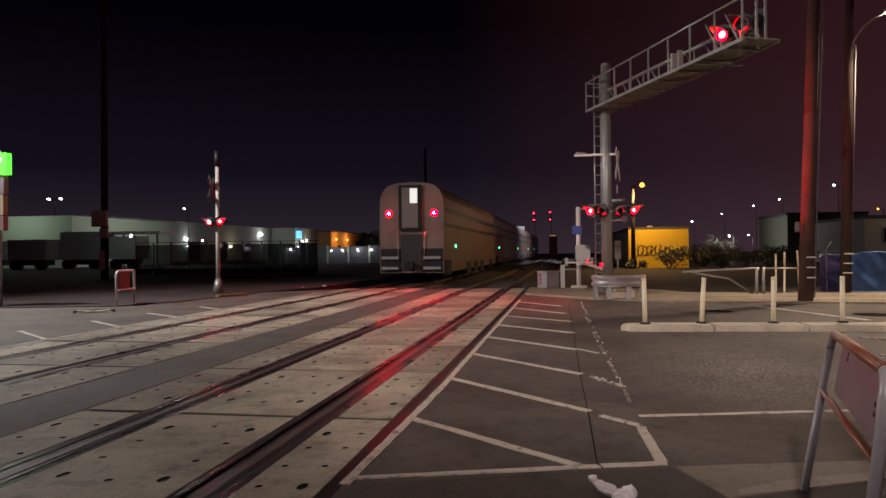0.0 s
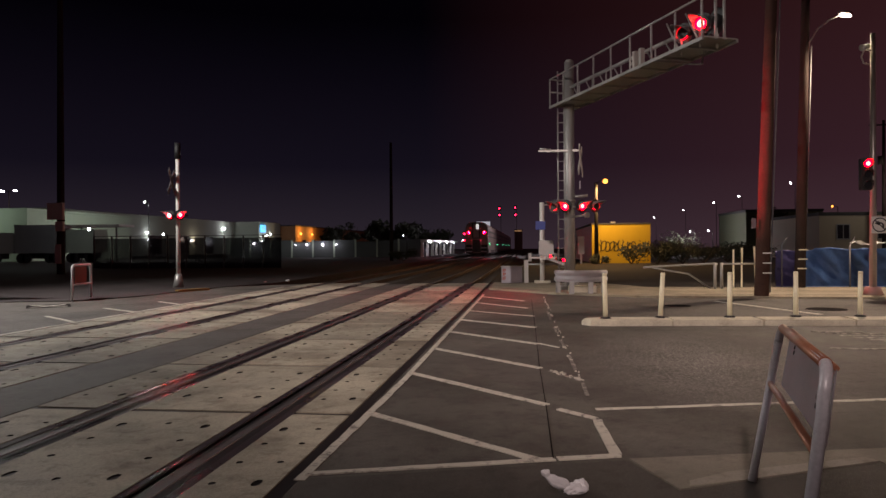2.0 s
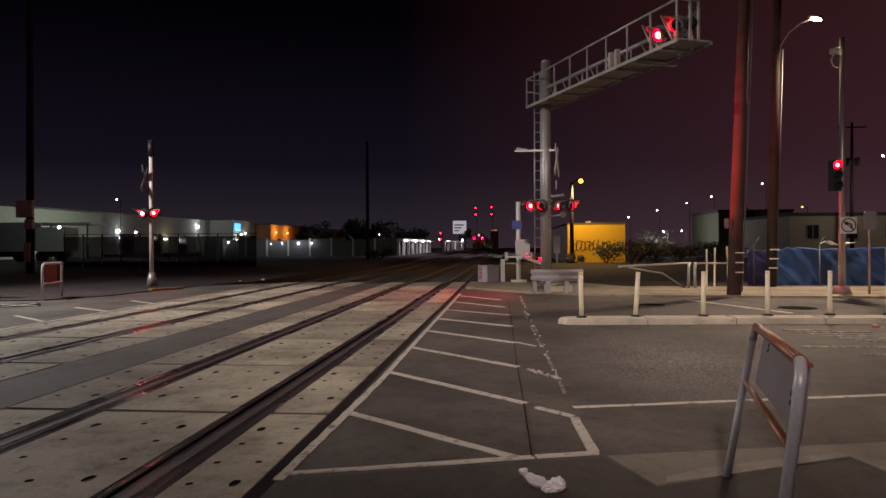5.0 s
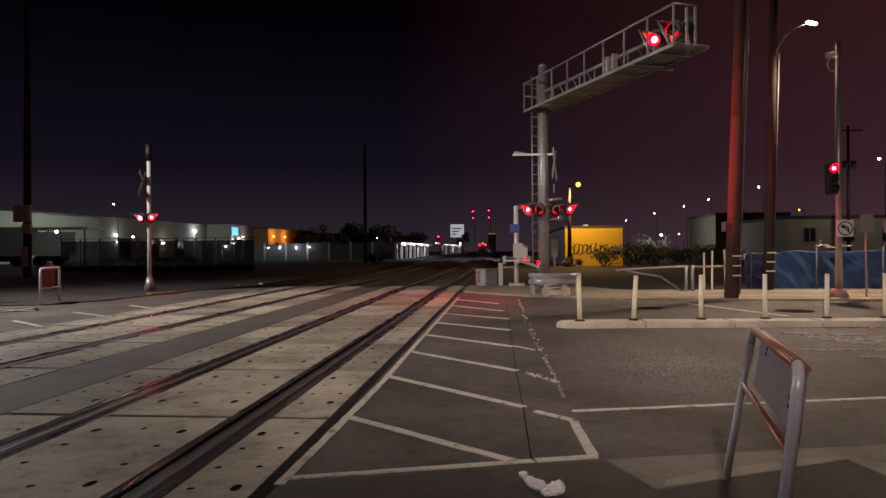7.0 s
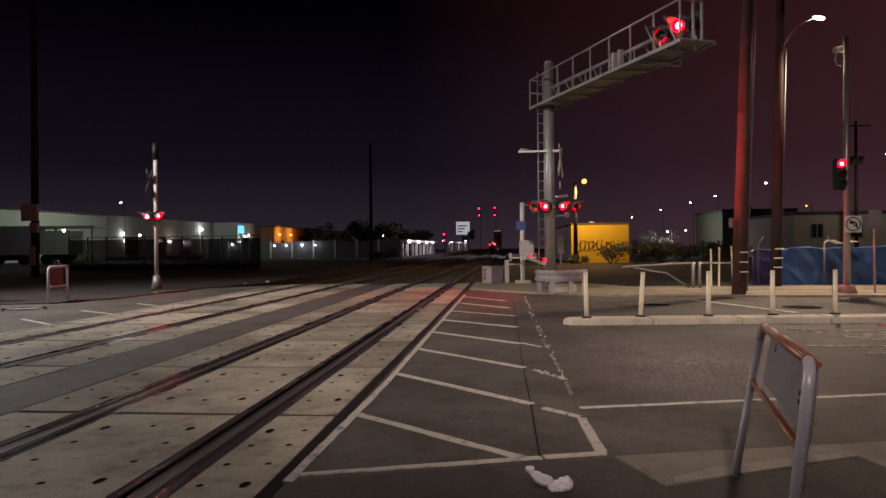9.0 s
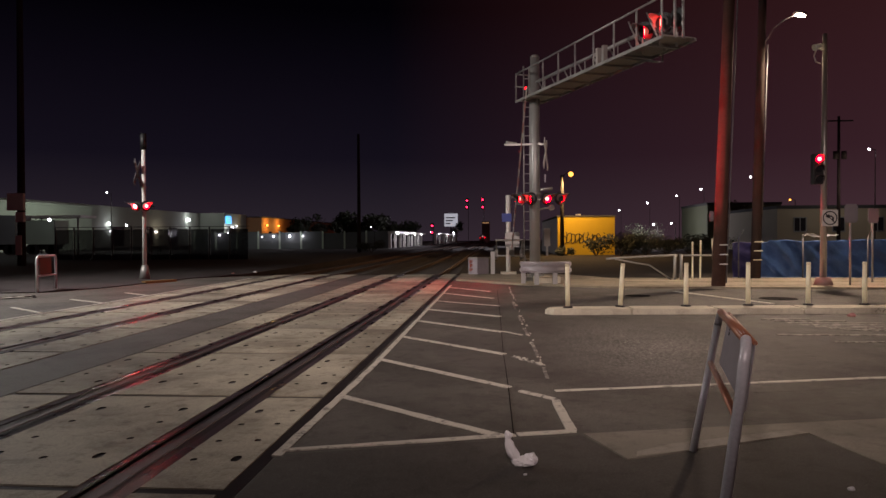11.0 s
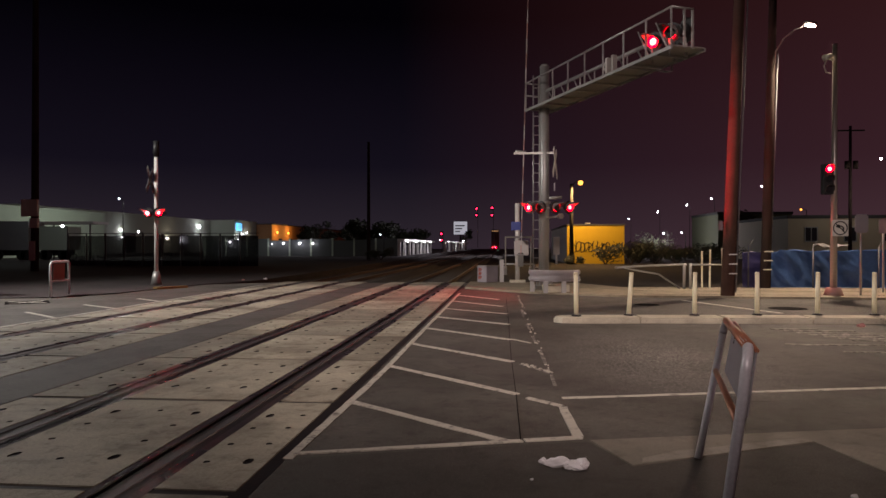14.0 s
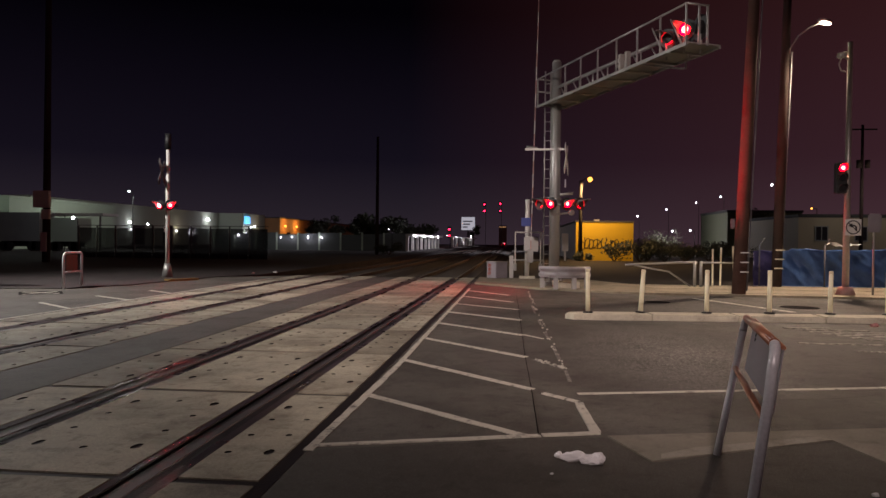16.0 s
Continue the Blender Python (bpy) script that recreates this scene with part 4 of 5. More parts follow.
t, top = utility_pole(pose(8.55, 20.9, 0.04), "thick brown wooden utility pole, leaning slightly", 13, 0.19, M_WOOD, (0.037, 0))
bm = B()
rod(bm, (0.2, -0.08, 0.1), (0.2 + 0.036 * 9, -0.12, 9), 0.02, n=8)
part("conduit", bm, M_XBACK, t)
for k in range(3):
    bm = B()
    box(bm, -0.02, 0.2, -0.22, -0.19, 0.62 + 0.27 * k, 0.65 + 0.27 * k)
    part("step_band", bm, M_WHITE, t)
bm = B()
box(bm, -0.28, -0.18, -0.16, -0.1, 1.85, 2.12)
part("tag_plate", bm, M_XBACK, t)
t, top = utility_pole(pose(10.91, 24.72, 0.05), "brown wooden pole carrying a street lamp", 12.4, 0.168, M_DARKWOOD, (0.024, 0))
bm = B()
rod(bm, (0.2, -0.05, 2.0), (0.2 + 0.022 * 7.4, -0.08, 7.75), 0.018, n=8)
part("conduit", bm, M_XBACK, t)
for k in range(3):
    bm = B()
    box(bm, -0.12 + 0.02 * k, 0.15 + 0.02 * k, -0.2, -0.15, 0.6 + 0.3 * k, 0.635 + 0.3 * k)
    part("reflector_bar", bm, M_POST, t, "pale yellow reflector bar")
bm = B()
pipe(bm, [(0.27, -0.05, 7.4), (0.29, -0.1, 7.85), (0.53, -0.15, 8.26), (0.86, -0.2, 8.52), (1.13, -0.25, 8.62)], 0.022, 8)
part("lamp_arm", bm, M_GALV, t)
bm = B()
disc(bm, (1.3, -0.28, 8.66), (0.25, 0, 1), 0.22, 0.08, 16)
part("lamp_head", bm, M_GALV, t)
bm = B()
disc(bm, (1.3, -0.3, 8.6), (0.2, -0.2, 1), 0.16, 0.03, 16)
part("lamp_lens", bm, E_WARM, t, "glowing warm white lamp lens")


def traffic_signal():
    t = thing("traffic_signal", pose(11.6, 21.3, 0.05), "slim grey traffic signal pole with a red light lit", "traffic signal")
    bm = B()
    rod(bm, (0, 0, 0.2), (0.03, 0, 7.15), 0.095, 0.065, 14)
    part("pole", bm, M_ALU, t)
    bm = B()
    rod(bm, (0, 0, 0), (0, 0, 0.22), 0.28, 0.2, 8)
    part("base", bm, M_CAST, t, "pinkish cast base")
    bm = B()
    box(bm, -0.37, -0.1, -0.25, 0.0, 2.86, 3.72)
    bmesh.ops.bevel(bm, geom=bm.edges[:], offset=0.02, segments=2, affect="EDGES")
    head = part("signal_head", bm, M_BLACK, t)
    for k, m in enumerate((M_GLASS, M_GLASS, E_RED)):
        bm = B()
        disc(bm, (-0.235, -0.262, 3.0 + 0.29 * k), (0, 1, 0), 0.1, 0.02, 18)
        if k == 2:
            disc(bm, (-0.23, -0.275, 3.57), (0, 1, 0), 0.05, 0.008, 14, 1)
        part("lens", bm, (m, E_REDHOT), head, "lit red lens" if k == 2 else "unlit dark lens")
        bm = B()
        for i in range(9):
            a = math.pi * (i / 8 * 1.2 - 0.1)
            p = Vector((-0.235 + 0.115 * math.cos(a), -0.25, 3.0 + 0.29 * k + 0.115 * math.sin(a)))
            beam(bm, p, p + Vector((0, -0.2 * (0.4 + 0.6 * math.sin(max(a, 0.1))), 0)), 0.05, 0.008, (math.cos(a), 0, math.sin(a)))
        part("visor", bm, M_BLACK, head)
    bm = B()
    box(bm, -0.1, 0.34, -0.14, -0.12, 1.68, 2.14)
    plate = part("no_left_turn_sign", bm, M_WHITE, t, "white square sign with a no left turn symbol")
    bm = B()
    c = Vector((0.12, -0.143, 1.91))
    ring = [c + 0.185 * Vector((math.cos(k * math.pi / 16), 0, math.sin(k * math.pi / 16))) for k in range(33)]
    pipe(bm, ring, 0.016, 6)
    rod(bm, c + Vector((-0.12, 0, 0.12)), c + Vector((0.12, 0, -0.12)), 0.014, n=6)
    part("symbol_ring", bm, M_BLACK, plate)
    bm = B()
    pipe(bm, [c + Vector((0.08, -0.004, -0.1)), c + Vector((0.08, -0.004, 0.01)), c + Vector((0.03, -0.004, 0.05)), c + Vector((-0.06, -0.004, 0.05))], 0.022, 6)
    rod(bm, c + Vector((-0.04, -0.004, 0.05)), c + Vector((-0.13, -0.004, 0.05)), 0.06, 0.005, 8)
    part("arrow", bm, M_BLACK, plate)
    bm = B()
    rod(bm, (0.03, 0, 6.68), (-0.2, -0.05, 6.72), 0.025, n=8)
    rod(bm, (-0.32, -0.1, 6.74), (-0.1, -0.05, 6.8), 0.09, 0.07, n=12)
    pipe(bm, [(-0.24, -0.1, 6.7), (-0.32, -0.1, 6.5), (-0.26, -0.1, 6.33), (-0.12, -0.05, 6.3)], 0.018, 6)
    part("camera_unit", bm, M_WHITE, t, "white detector unit with a looped cable")
    return t


traffic_signal()


def back_sign(x, y, h, w, label):
    t = thing("road_sign", pose(x, y, 0.05), label, "road sign", "signs seen from behind")
    bm = B()
    rod(bm, (0, 0, 0), (0, 0, h), 0.03, n=10)
    part("post", bm, M_GALV, t)
    bm = B()
    box(bm, -w / 2, w / 2, -0.05, -0.035, h - w * 1.4, h + 0.02)
    bmesh.ops.bevel(bm, geom=[e for e in bm.edges if abs(e.verts[0].co.y - e.verts[1].co.y) > 0.005], offset=0.04, segments=3, affect="EDGES")
    part("plate", bm, M_PLATE, t)


back_sign(12.34, 21.3, 2.28, 0.36, "back of a grey road sign on a steel post")
back_sign(13.6, 22.6, 2.2, 0.3, "small grey road sign plate on a steel post")

# pipe gate and stakes beside the pavement
t = thing("pipe_gate", pose(5.88, 24.0, 0.03), "bent grey steel pipe gate at the lot entrance", "gate")
bm = B()
pipe(bm, [(0, 0, 0.7), (0.3, 0, 0.73), (2.2, 0, 0.82), (2.3, 0, 0.8)], 0.035, 8)
part("top_pipe", bm, M_GALV, t)
bm = B()
pipe(bm, [(0.3, 0, 0.7), (0.9, 0, 0.58), (1.4, 0, 0.5), (2.1, 0, 0.02)], 0.03, 8)
part("brace_pipe", bm, M_GALV, t)
for x in (2.22, 2.42):
    bm = B()
    rod(bm, (x, 0, 0), (x, 0, 0.85), 0.05, n=10)
    part("post", bm, M_GALV, t)
bm = B()
rod(bm, (2.4, 0, 0.81), (3.5, 0, 0.81), 0.03, n=8)
part("side_rail", bm, M_GALV, t)
for x, h, lean in ((8.85, 1.25, 0), (9.1, 1.3, 0.02), (9.55, 1.35, -0.05)):
    t = thing("wooden_stake", pose(x, 24.7, 0.03), "thin pale wooden stake in the dirt", "stake", "stakes beside the lot")
    bm = B()
    rod(bm, (0, 0, 0), (lean, 0, h), 0.03, n=6)
    part("stick", bm, M_POST, t)


# tarp-covered fence
def tarp_fence():
    t = thing("tarp_fence", pose(10.3, 25.1, 0.03), "chain fence covered with crumpled blue tarpaulin", "fence")
    for k in range(9):
        bm = B()
        x = 0.15 + 2.1 * k
        rod(bm, (x, -0.12, 0), (x, -0.12, 1.4), 0.025, n=10)
        rod(bm, (x, -0.12, 1.4), (x + 0.2, -0.01, 1.63), 0.015, n=6)
        part("post", bm, M_XBACK, t)
    nx, nz = 260, 24
    bm = B()
    grid = []
    for i in range(nx + 1):
        col = []
        x = 17.5 * i / nx
        top = 1.2 + 0.02 * math.sin(x * 1.7) + 0.05 * noise.noise((x * 2, 0, 0)) + (0.08 if x > 1.2 else 0)
        for k in range(nz + 1):
            z = 0.02 + (top - 0.02) * k / nz
            fold = 1 - 2 * abs(noise.noise((x * 1.1 + z * 1.3, z * 0.5 - x * 0.2, 9)))
            dy = 0.07 * noise.noise((x * 0.9 + z * 0.7, z * 0.8, 3)) + 0.05 * noise.noise((x * 2.6 + z * 2.4, z * 1.1, 7)) + 0.035 * noise.noise((x * 7 + z * 5, z * 3, 1)) - 0.06 * fold ** 3 - 0.025 * (1 - 2 * abs(noise.noise((x * 3.6 + z * 3.0, z * 1.8 - x * 0.8, 5)))) ** 3
            col.append(bm.verts.new((x, dy + 0.06, z)))
        grid.append(col)
    for a, b in zip(grid, grid[1:]):
        for k in range(nz):
            f = bm.faces.new((a[k], b[k], b[k + 1], a[k + 1]))
            f.smooth, f.material_index = True, 1 if b[k].co.x < 0.85 else 0
    bmesh.ops.solidify(bm, geom=bm.faces[:], thickness=0.004)
    part("tarpaulin", bm, (M_TARP, M_TARP2), t, "wrinkled blue plastic tarpaulin")
    bm = B()
    for i in range(9):
        for k in range(3):
            bm.verts.new((2.4 + 0.14 * i, 0.1 + 0.15 * k, 1.42 + 0.05 * math.sin(i * 0.9 + k) + (0.05 if i in (1, 2, 6) else 0)))
    vs = list(bm.verts)
    for i in range(8):
        for k in range(2):
            bm.faces.new((vs[i * 3 + k], vs[i * 3 + 3 + k], vs[i * 3 + 4 + k], vs[i * 3 + 1 + k]))
    bmesh.ops.solidify(bm, geom=bm.faces[:], thickness=0.01)
    part("loose_sheet", bm, M_WRAP, t, "loose white plastic sheet snagged on the wire")
    return t


tarp_fence()
for x, y, s in ((5.77, 18.1, 0.3), (8.83, 17.3, 0.42)):
    bm = B()
    rod(bm, (x, y, -0.005), (x, y, 0.002), s, n=28)
    structure("manhole_cover", bm, M_TAR, "dark iron manhole cover in the road")


# trees and scrub
def foliage(bm, c, r, n, size, flat=0.8):
    c = Vector(c)
    for _ in range(n):
        d = Vector((random.gauss(0, 1), random.gauss(0, 1), random.gauss(0, 1))).normalized()
        p = c + Vector((d.x * r, d.y * r, d.z * r * flat)) * (random.random() ** 0.45)
        a = Vector((random.uniform(-1, 1), random.uniform(-1, 1), random.uniform(-1, 1))).normalized()
        b = a.orthogonal().normalized()
        s = size * random.uniform(0.6, 1.5)
        bm.faces.new([bm.verts.new(p + q) for q in (-a * s, b * s * 0.5, a * s, -b * s * 0.5)])


def tree(x, y, h, r, label="dark leafy tree behind the fence", n=900):
    t = thing("tree", pose(x, y, 0.0), label, "tree")
    bm = B()
    rod(bm, (0, 0, 0), (0.1, 0, h * 0.45), 0.03 * h, 0.02 * h, 8)
    for k in range(5):
        a = k * 1.26
        rod(bm, (0.1, 0, h * 0.42), (r * 0.6 * math.cos(a), r * 0.6 * math.sin(a), h * random.uniform(0.6, 0.85)), 0.014 * h, 0.006 * h, 6)
    part("trunk", bm, M_BARK, t)
    bm = B()
    for k in range(9):
        a, q = random.uniform(0, 6.28), random.uniform(0.1, 0.75)
        foliage(bm, (r * q * math.cos(a), r * q * math.sin(a), h * random.uniform(0.5, 0.88)), r * random.uniform(0.3, 0.5), n // 9, 0.07 * r + 0.05)
    part("crown", bm, M_LEAF, t)


def shrub(x, y, w, h, label="low dark scrub on the dirt lot", n=700, m=None):
    t = thing("shrub", pose(x, y, 0.0), label, "shrub")
    bm = B()
    for k in range(6):
        a = k * 1.05
        rod(bm, (0, 0, 0), (w * 0.4 * math.cos(a), 0.3 * w * math.sin(a), h * 0.7), 0.03, 0.012, 5)
    part("stem", bm, M_BARK, t)
    bm = B()
    for k in range(7):
        foliage(bm, (w * random.uniform(-0.45, 0.45), w * random.uniform(-0.25, 0.25), h * random.uniform(0.3, 0.65)), h * random.uniform(0.3, 0.42), n // 7, 0.09)
    part("foliage", bm, m or M_LEAF, t)


tree(-28.5, 112, 4.8, 2.5)
tree(-26.8, 116, 5.6, 1.9)
tree(-20.5, 108, 5.3, 3.0, n=1500)
tree(-17.2, 109, 5.1, 2.8, n=1500)
tree(-15.5, 140, 4.4, 3.4)
tree(-19, 143, 4.2, 3.2)
tree(-9.6, 215, 6.8, 2.2)
tree(29.5, 86, 5.6, 2.8)
for x, y, w, h in ((9.8, 55, 2.6, 1.9), (11.6, 54.5, 2.6, 2.0), (13.5, 55, 3.0, 2.2), (15.5, 57, 3.2, 1.9), (18, 60, 3.5, 2.0), (15.5, 64, 4.0, 2.1), (20.5, 66, 4.5, 2.0), (23.5, 70, 4.5, 2.0), (13.2, 60, 3.0, 2.2), (7.6, 55.5, 1.2, 0.9), (-10, 70, 2.5, 1.5)):
    shrub(x, y, w, h)


# yellow building with spray marks
def yellow_building():
    t = thing("yellow_building", pose(7.18, 58.0, 0.03), "low flat-roofed yellow building with black graffiti", "building")
    bm = B()
    box(bm, 0, 4.5, 0, 0.2, 0, 3.05)
    part("front_wall", bm, M_YELLOW, t)
    bm = B()
    box(bm, 0, 0.2, 0.203, 20, 0, 3.0)
    part("side_wall", bm, M_GREYWALL, t, "grey corrugated side wall")
    bm = B()
    box(bm, 4.3, 4.5, 0.203, 20, 0, 3.0)
    box(bm, 0.2, 4.3, 19.8, 20, 0, 3.0)
    part("back_wall", bm, M_GREYWALL, t)
    bm = B()
    box(bm, -0.06, 4.56, -0.06, 20.05, 3.053, 3.16)
    part("roof", bm, M_ROOF, t)
    bm = B()
    box(bm, 1.9, 2.3, 4, 4.6, 3.16, 3.4)
    part("roof_vent", bm, M_WHITE, t)
    bm = B()
    x = 0.3
    for k in range(10):
        w, h, z = random.uniform(0.3, 0.42), random.uniform(0.55, 0.85), random.uniform(0.85, 1.0)
        turns, lift = random.choice(((1.0, 0.0), (1.5, 0.6), (0.8, -0.8), (1.2, 2.2)))
        pts = [(x + w * (0.5 + 0.55 * math.cos(2 * math.pi * turns * q / 12 + lift)), -0.012, z + h * (0.5 + 0.5 * math.sin(2 * math.pi * q / 12 + lift + 0.4 * k))) for q in range(13)]
        pipe(bm, pts, 0.034, 5)
        if k % 3 == 1:
            pipe(bm, [(x, -0.014, z), (x + 0.04, -0.014, z + h * 0.5), (x - 0.02, -0.014, z + h * 1.1)], 0.03, 5)
        x += w * 0.98
    part("graffiti", bm, M_GRAFF, t, "unreadable black spray scribble")


yellow_building()
t, top = utility_pole(pose(7.35, 56.0, 0.03), "dark pole with a glowing sodium street lamp", 6.2, 0.17, M_SHAFT)
bm = B()
pipe(bm, [(0, -0.05, 6.0), (0.25, -0.2, 6.3), (0.6, -0.32, 6.44)], 0.03, 8)
part("lamp_arm", bm, M_SHAFT, t)
bm = B()
bmesh.ops.create_icosphere(bm, subdivisions=2, radius=0.19, matrix=pose(0.65, -0.35, 6.25))
part("lamp_globe", bm, E_SODIUM, t, "glowing orange lamp globe")


# street lamps along the far street
def street_lamp(x, y, h, m=None, size=0.32, label="distant street lamp lit white"):
    t = thing("street_lamp", pose(x, y, 0), label, "street lamp", "street lamps")
    bm = B()
    rod(bm, (0, 0, 0), (0, 0, h), 0.06, 0.035, 8)
    rod(bm, (0, 0, h), (-0.45, 0, h + 0.1), 0.03, n=6)
    part("pole", bm, M_SHAFT, t)
    bm = B()
    bmesh.ops.create_icosphere(bm, subdivisions=2, radius=size * 0.34, matrix=pose(-0.5, 0, h + 0.06))
    part("lamp_head", bm, m or E_WHITE, t, "glowing lamp head")


for px, d in ((34.8, 66), (34.5, 95), (34.8, 119), (35.3, 137), (35.6, 165), (36.2, 207), (36.5, 260)):
    street_lamp(px + 0.5 + d * 0.0045, d, 9.0, None, 0.2 + d * 0.0011)
street_lamp(32, 74, 5.0, E_SODIUM, 0.28, "distant street lamp lit orange")
street_lamp(22.5, 92, 2.95, E_WHITE, 0.24, "low white yard lamp")
street_lamp(24.7, 92, 3.05, E_WHITE, 0.22, "low white yard lamp")
street_lamp(37, 90, 3.3, E_WHITE, 0.3, "low white yard lamp")
lamp("POINT", (22.0, 90.9, 3.1), 700, COOL, 0.3)
# leaves paler than the other scrub: the lamplight is put into their colour
shrub(21.6, 94, 4.2, 3.6, "pale lit shrub beside a yard lamp", 900, mat("lit_leaves", (0.13, 0.15, 0.09), 0.6, 0, 0.4, 5, 0))
# extra lamp without a fixture, brightens the tan building's front
lamp("POINT", (33, 63, 6.0), 150, (0.95, 1.0, 0.82), 0.3)


# buildings
def building(x0, x1, y0, y1, h, wall, label, windows=(), face="y", name="building", roofh=0.3, base=0.0):
    t = thing(name, pose(x0, y0, base), label, "building")
    w, d = x1 - x0, y1 - y0
    for a in ((0, w, 0, 0.3), (0, w, d - 0.3, d), (0, 0.3, 0.303, d - 0.303), (w - 0.3, w, 0.303, d - 0.303)):
        bm = B()
        box(bm, *a, 0, h)
        part("wall", bm, wall, t)
    bm = B()
    box(bm, -0.1, w + 0.1, -0.1, d + 0.1, h + 0.003, h + roofh)
    part("roof", bm, M_ROOF if wall is not M_PALE else M_PALE, t)
    for a, z0, z1, ww, m in windows:
        bm = B()
        if face == "y":
            box(bm, a, a + ww, -0.05, -0.003, z0, z1)
        else:
            box(bm, w + 0.003, w + 0.05, a, a + ww, z0, z1)
        pane = part("window", bm, m, t)
        if face == "y" and wall in (M_TAN, M_OLIVE) and h < 10:
            bm = B()
            for u0, u1, v0, v1 in ((a - 0.08, a + ww + 0.08, z1, z1 + 0.08), (a - 0.08, a + ww + 0.08, z0 - 0.1, z0), (a - 0.08, a, z0, z1), (a + ww, a + ww + 0.08, z0, z1), (a + ww / 2 - 0.03, a + ww / 2 + 0.03, z0, z1)):
                box(bm, u0, u1, -0.09, -0.053, v0, v1)
            part("window_frame", bm, M_GREYWALL, pane)
    return t


building(-120, -72, 104, 175, 7.6, M_PALE, "long pale warehouse with a flat roof", [(6 + 12 * k, 0.2, 4, 4.5, M_GLASS) for k in range(5)], "x", "warehouse")
building(-110, -66, 176, 192, 7.7, M_PALE, "pale warehouse with lit loading doors", [(4 + 9 * k, 0.2, 4.2, 4, M_GLASS) for k in range(2)], "x", "warehouse")
building(-100, -62, 193, 300, 7.3, M_ORANGE, "orange-brown industrial building under sodium light", [(6 + 10 * k, 0.3, 3.5, 3, M_GLASS) for k in range(5)], "x", "warehouse")
building(-140, -56.1, 78, 100, 5.95, M_PALE, "pale low warehouse beyond the yard", [(66 - 9 * k, 0.2, 3.5, 3, M_GLASS) for k in range(5)], "y", "warehouse")
building(27.5, 36, 88, 100, 5.2, M_OLIVE, "olive stucco building behind trees", [(1.5 + 2.6 * k, 2.8, 4.2, 1.1, M_GLASS) for k in range(3)], "y")
building(28, 58, 68, 82, 3.95, M_TAN, "low tan building with dark windows", [(1.5 + 3.4 * k, 1.9, 3.1, 1.0, M_GLASS) for k in range(8)], "y")
building(-16.6, -6.6, 950, 1010, 27, M_TAN, "far tower block under the night sky", [(0.8 + 2.2 * k, 24.8, 26.2, 1.7, E_AMBER) for k in range(4)], "y", "tower_block", base=-4.58)


def wall_lamp(x, y, z, m, size, watts=0, col=COOL):
    t = thing("wall_lamp", pose(x, y, z), "bright wall lamp on a building", "wall lamp", "wall lamps")
    bm = B()
    box(bm, -0.25, 0.0, -0.1, 0.1, -0.1, 0.1)
    part("bracket", bm, M_GALV, t)
    bm = B()
    bmesh.ops.create_icosphere(bm, subdivisions=2, radius=size, matrix=pose(size, 0, 0))
    part("lamp_globe", bm, m, t)
    if watts:
        lamp("POINT", (x + 2.4, y, z + 0.2), watts, col, 0.3)


for y, z, s, w in ((114, 4.5, 0.2, 45), (132.5, 4.5, 0.2, 55), (132.9, 3.1, 0.15, 25), (167.8, 6.1, 0.32, 150)):
    wall_lamp(-71.9, y, z, E_WHITE, s, w)
wall_lamp(-71.9, 152, 3.1, E_WARM, 0.2, 70, WARM)
for y, z, s, w in ((177.2, 2.8, 0.36, 240), (181, 4.6, 0.18, 0), (184, 4.8, 0.18, 40)):
    wall_lamp(-65.9, y, z, E_WHITE, s, w)
for y in (196.5, 207):
    wall_lamp(-61.9, y, 5.2, E_SODIUM, 0.3, 700, SODIUM)
wall_lamp(-75, 77.8, 3.2, E_WARM, 0.25, 200, (0.8, 1.0, 0.85))
t = thing("lit_sign", pose(-66.0, 178.6, 6.3), "small glowing blue wall sign", "sign")
bm = B()
box(bm, 0, 0.3, -1.6, 1.6, -0.9, 0.9)
part("panel", bm, E_CYAN, t)
bm = B()
for z in (-0.3, 0.25):
    box(bm, 0.303, 0.32, -1.1, 1.1, z, z + 0.2)
part("writing_bar", bm, M_WHITE, t)


# yard lamp posts on the left
def twin_lamp(x, y, h):
    t = thing("yard_lamp", pose(x, y, 0), "tall yard lamp post with twin white heads", "street lamp")
    bm = B()
    rod(bm, (0, 0, 0), (0, 0, h), 0.09, 0.06, 8)
    rod(bm, (-0.9, 0, h), (0.9, 0, h), 0.05, n=6)
    part("pole", bm, M_DARKWOOD, t)
    for s in (-0.9, 0.9):
        bm = B()
        disc(bm, (s, 0, h), (0, 0.3, 1), 0.2, 0.08, 12)
        part("lamp_head", bm, E_WHITE, t)


twin_lamp(-64.6, 86, 9.0)
street_lamp(-44.9, 85, 7.2, None, 0.26, "slim yard lamp post lit white")
# no post here: added to brighten the low warehouse wall
lamp("POINT", (-62, 73, 6.5), 480, (0.72, 1.0, 0.8), 0.4)
lamp("POINT", (-45.4, 86.0, 7.0), 1500, (0.8, 1.0, 0.85), 0.3)
# no post here: added to light the near sides of the trucks
lamp("POINT", (-43.5, 62.0, 4.6), 70, (0.75, 1.0, 0.95), 0.3)
t, top = utility_pole(pose(-24.4, 38.6, 0.02), "dark wooden utility pole with a box", 17, 0.22, M_DARKWOOD, (0.006, 0))
bm = B()
box(bm, -0.55, 0.4, -0.4, -0.2, 3.1, 4.05)
part("equipment_box", bm, M_WHITE, t, "pale equipment box")
bm = B()
box(bm, -0.18, 0.18, -0.26, -0.23, 0.6, 1.7)
part("marker_plate", bm, M_WHITE, t)
bm = B()
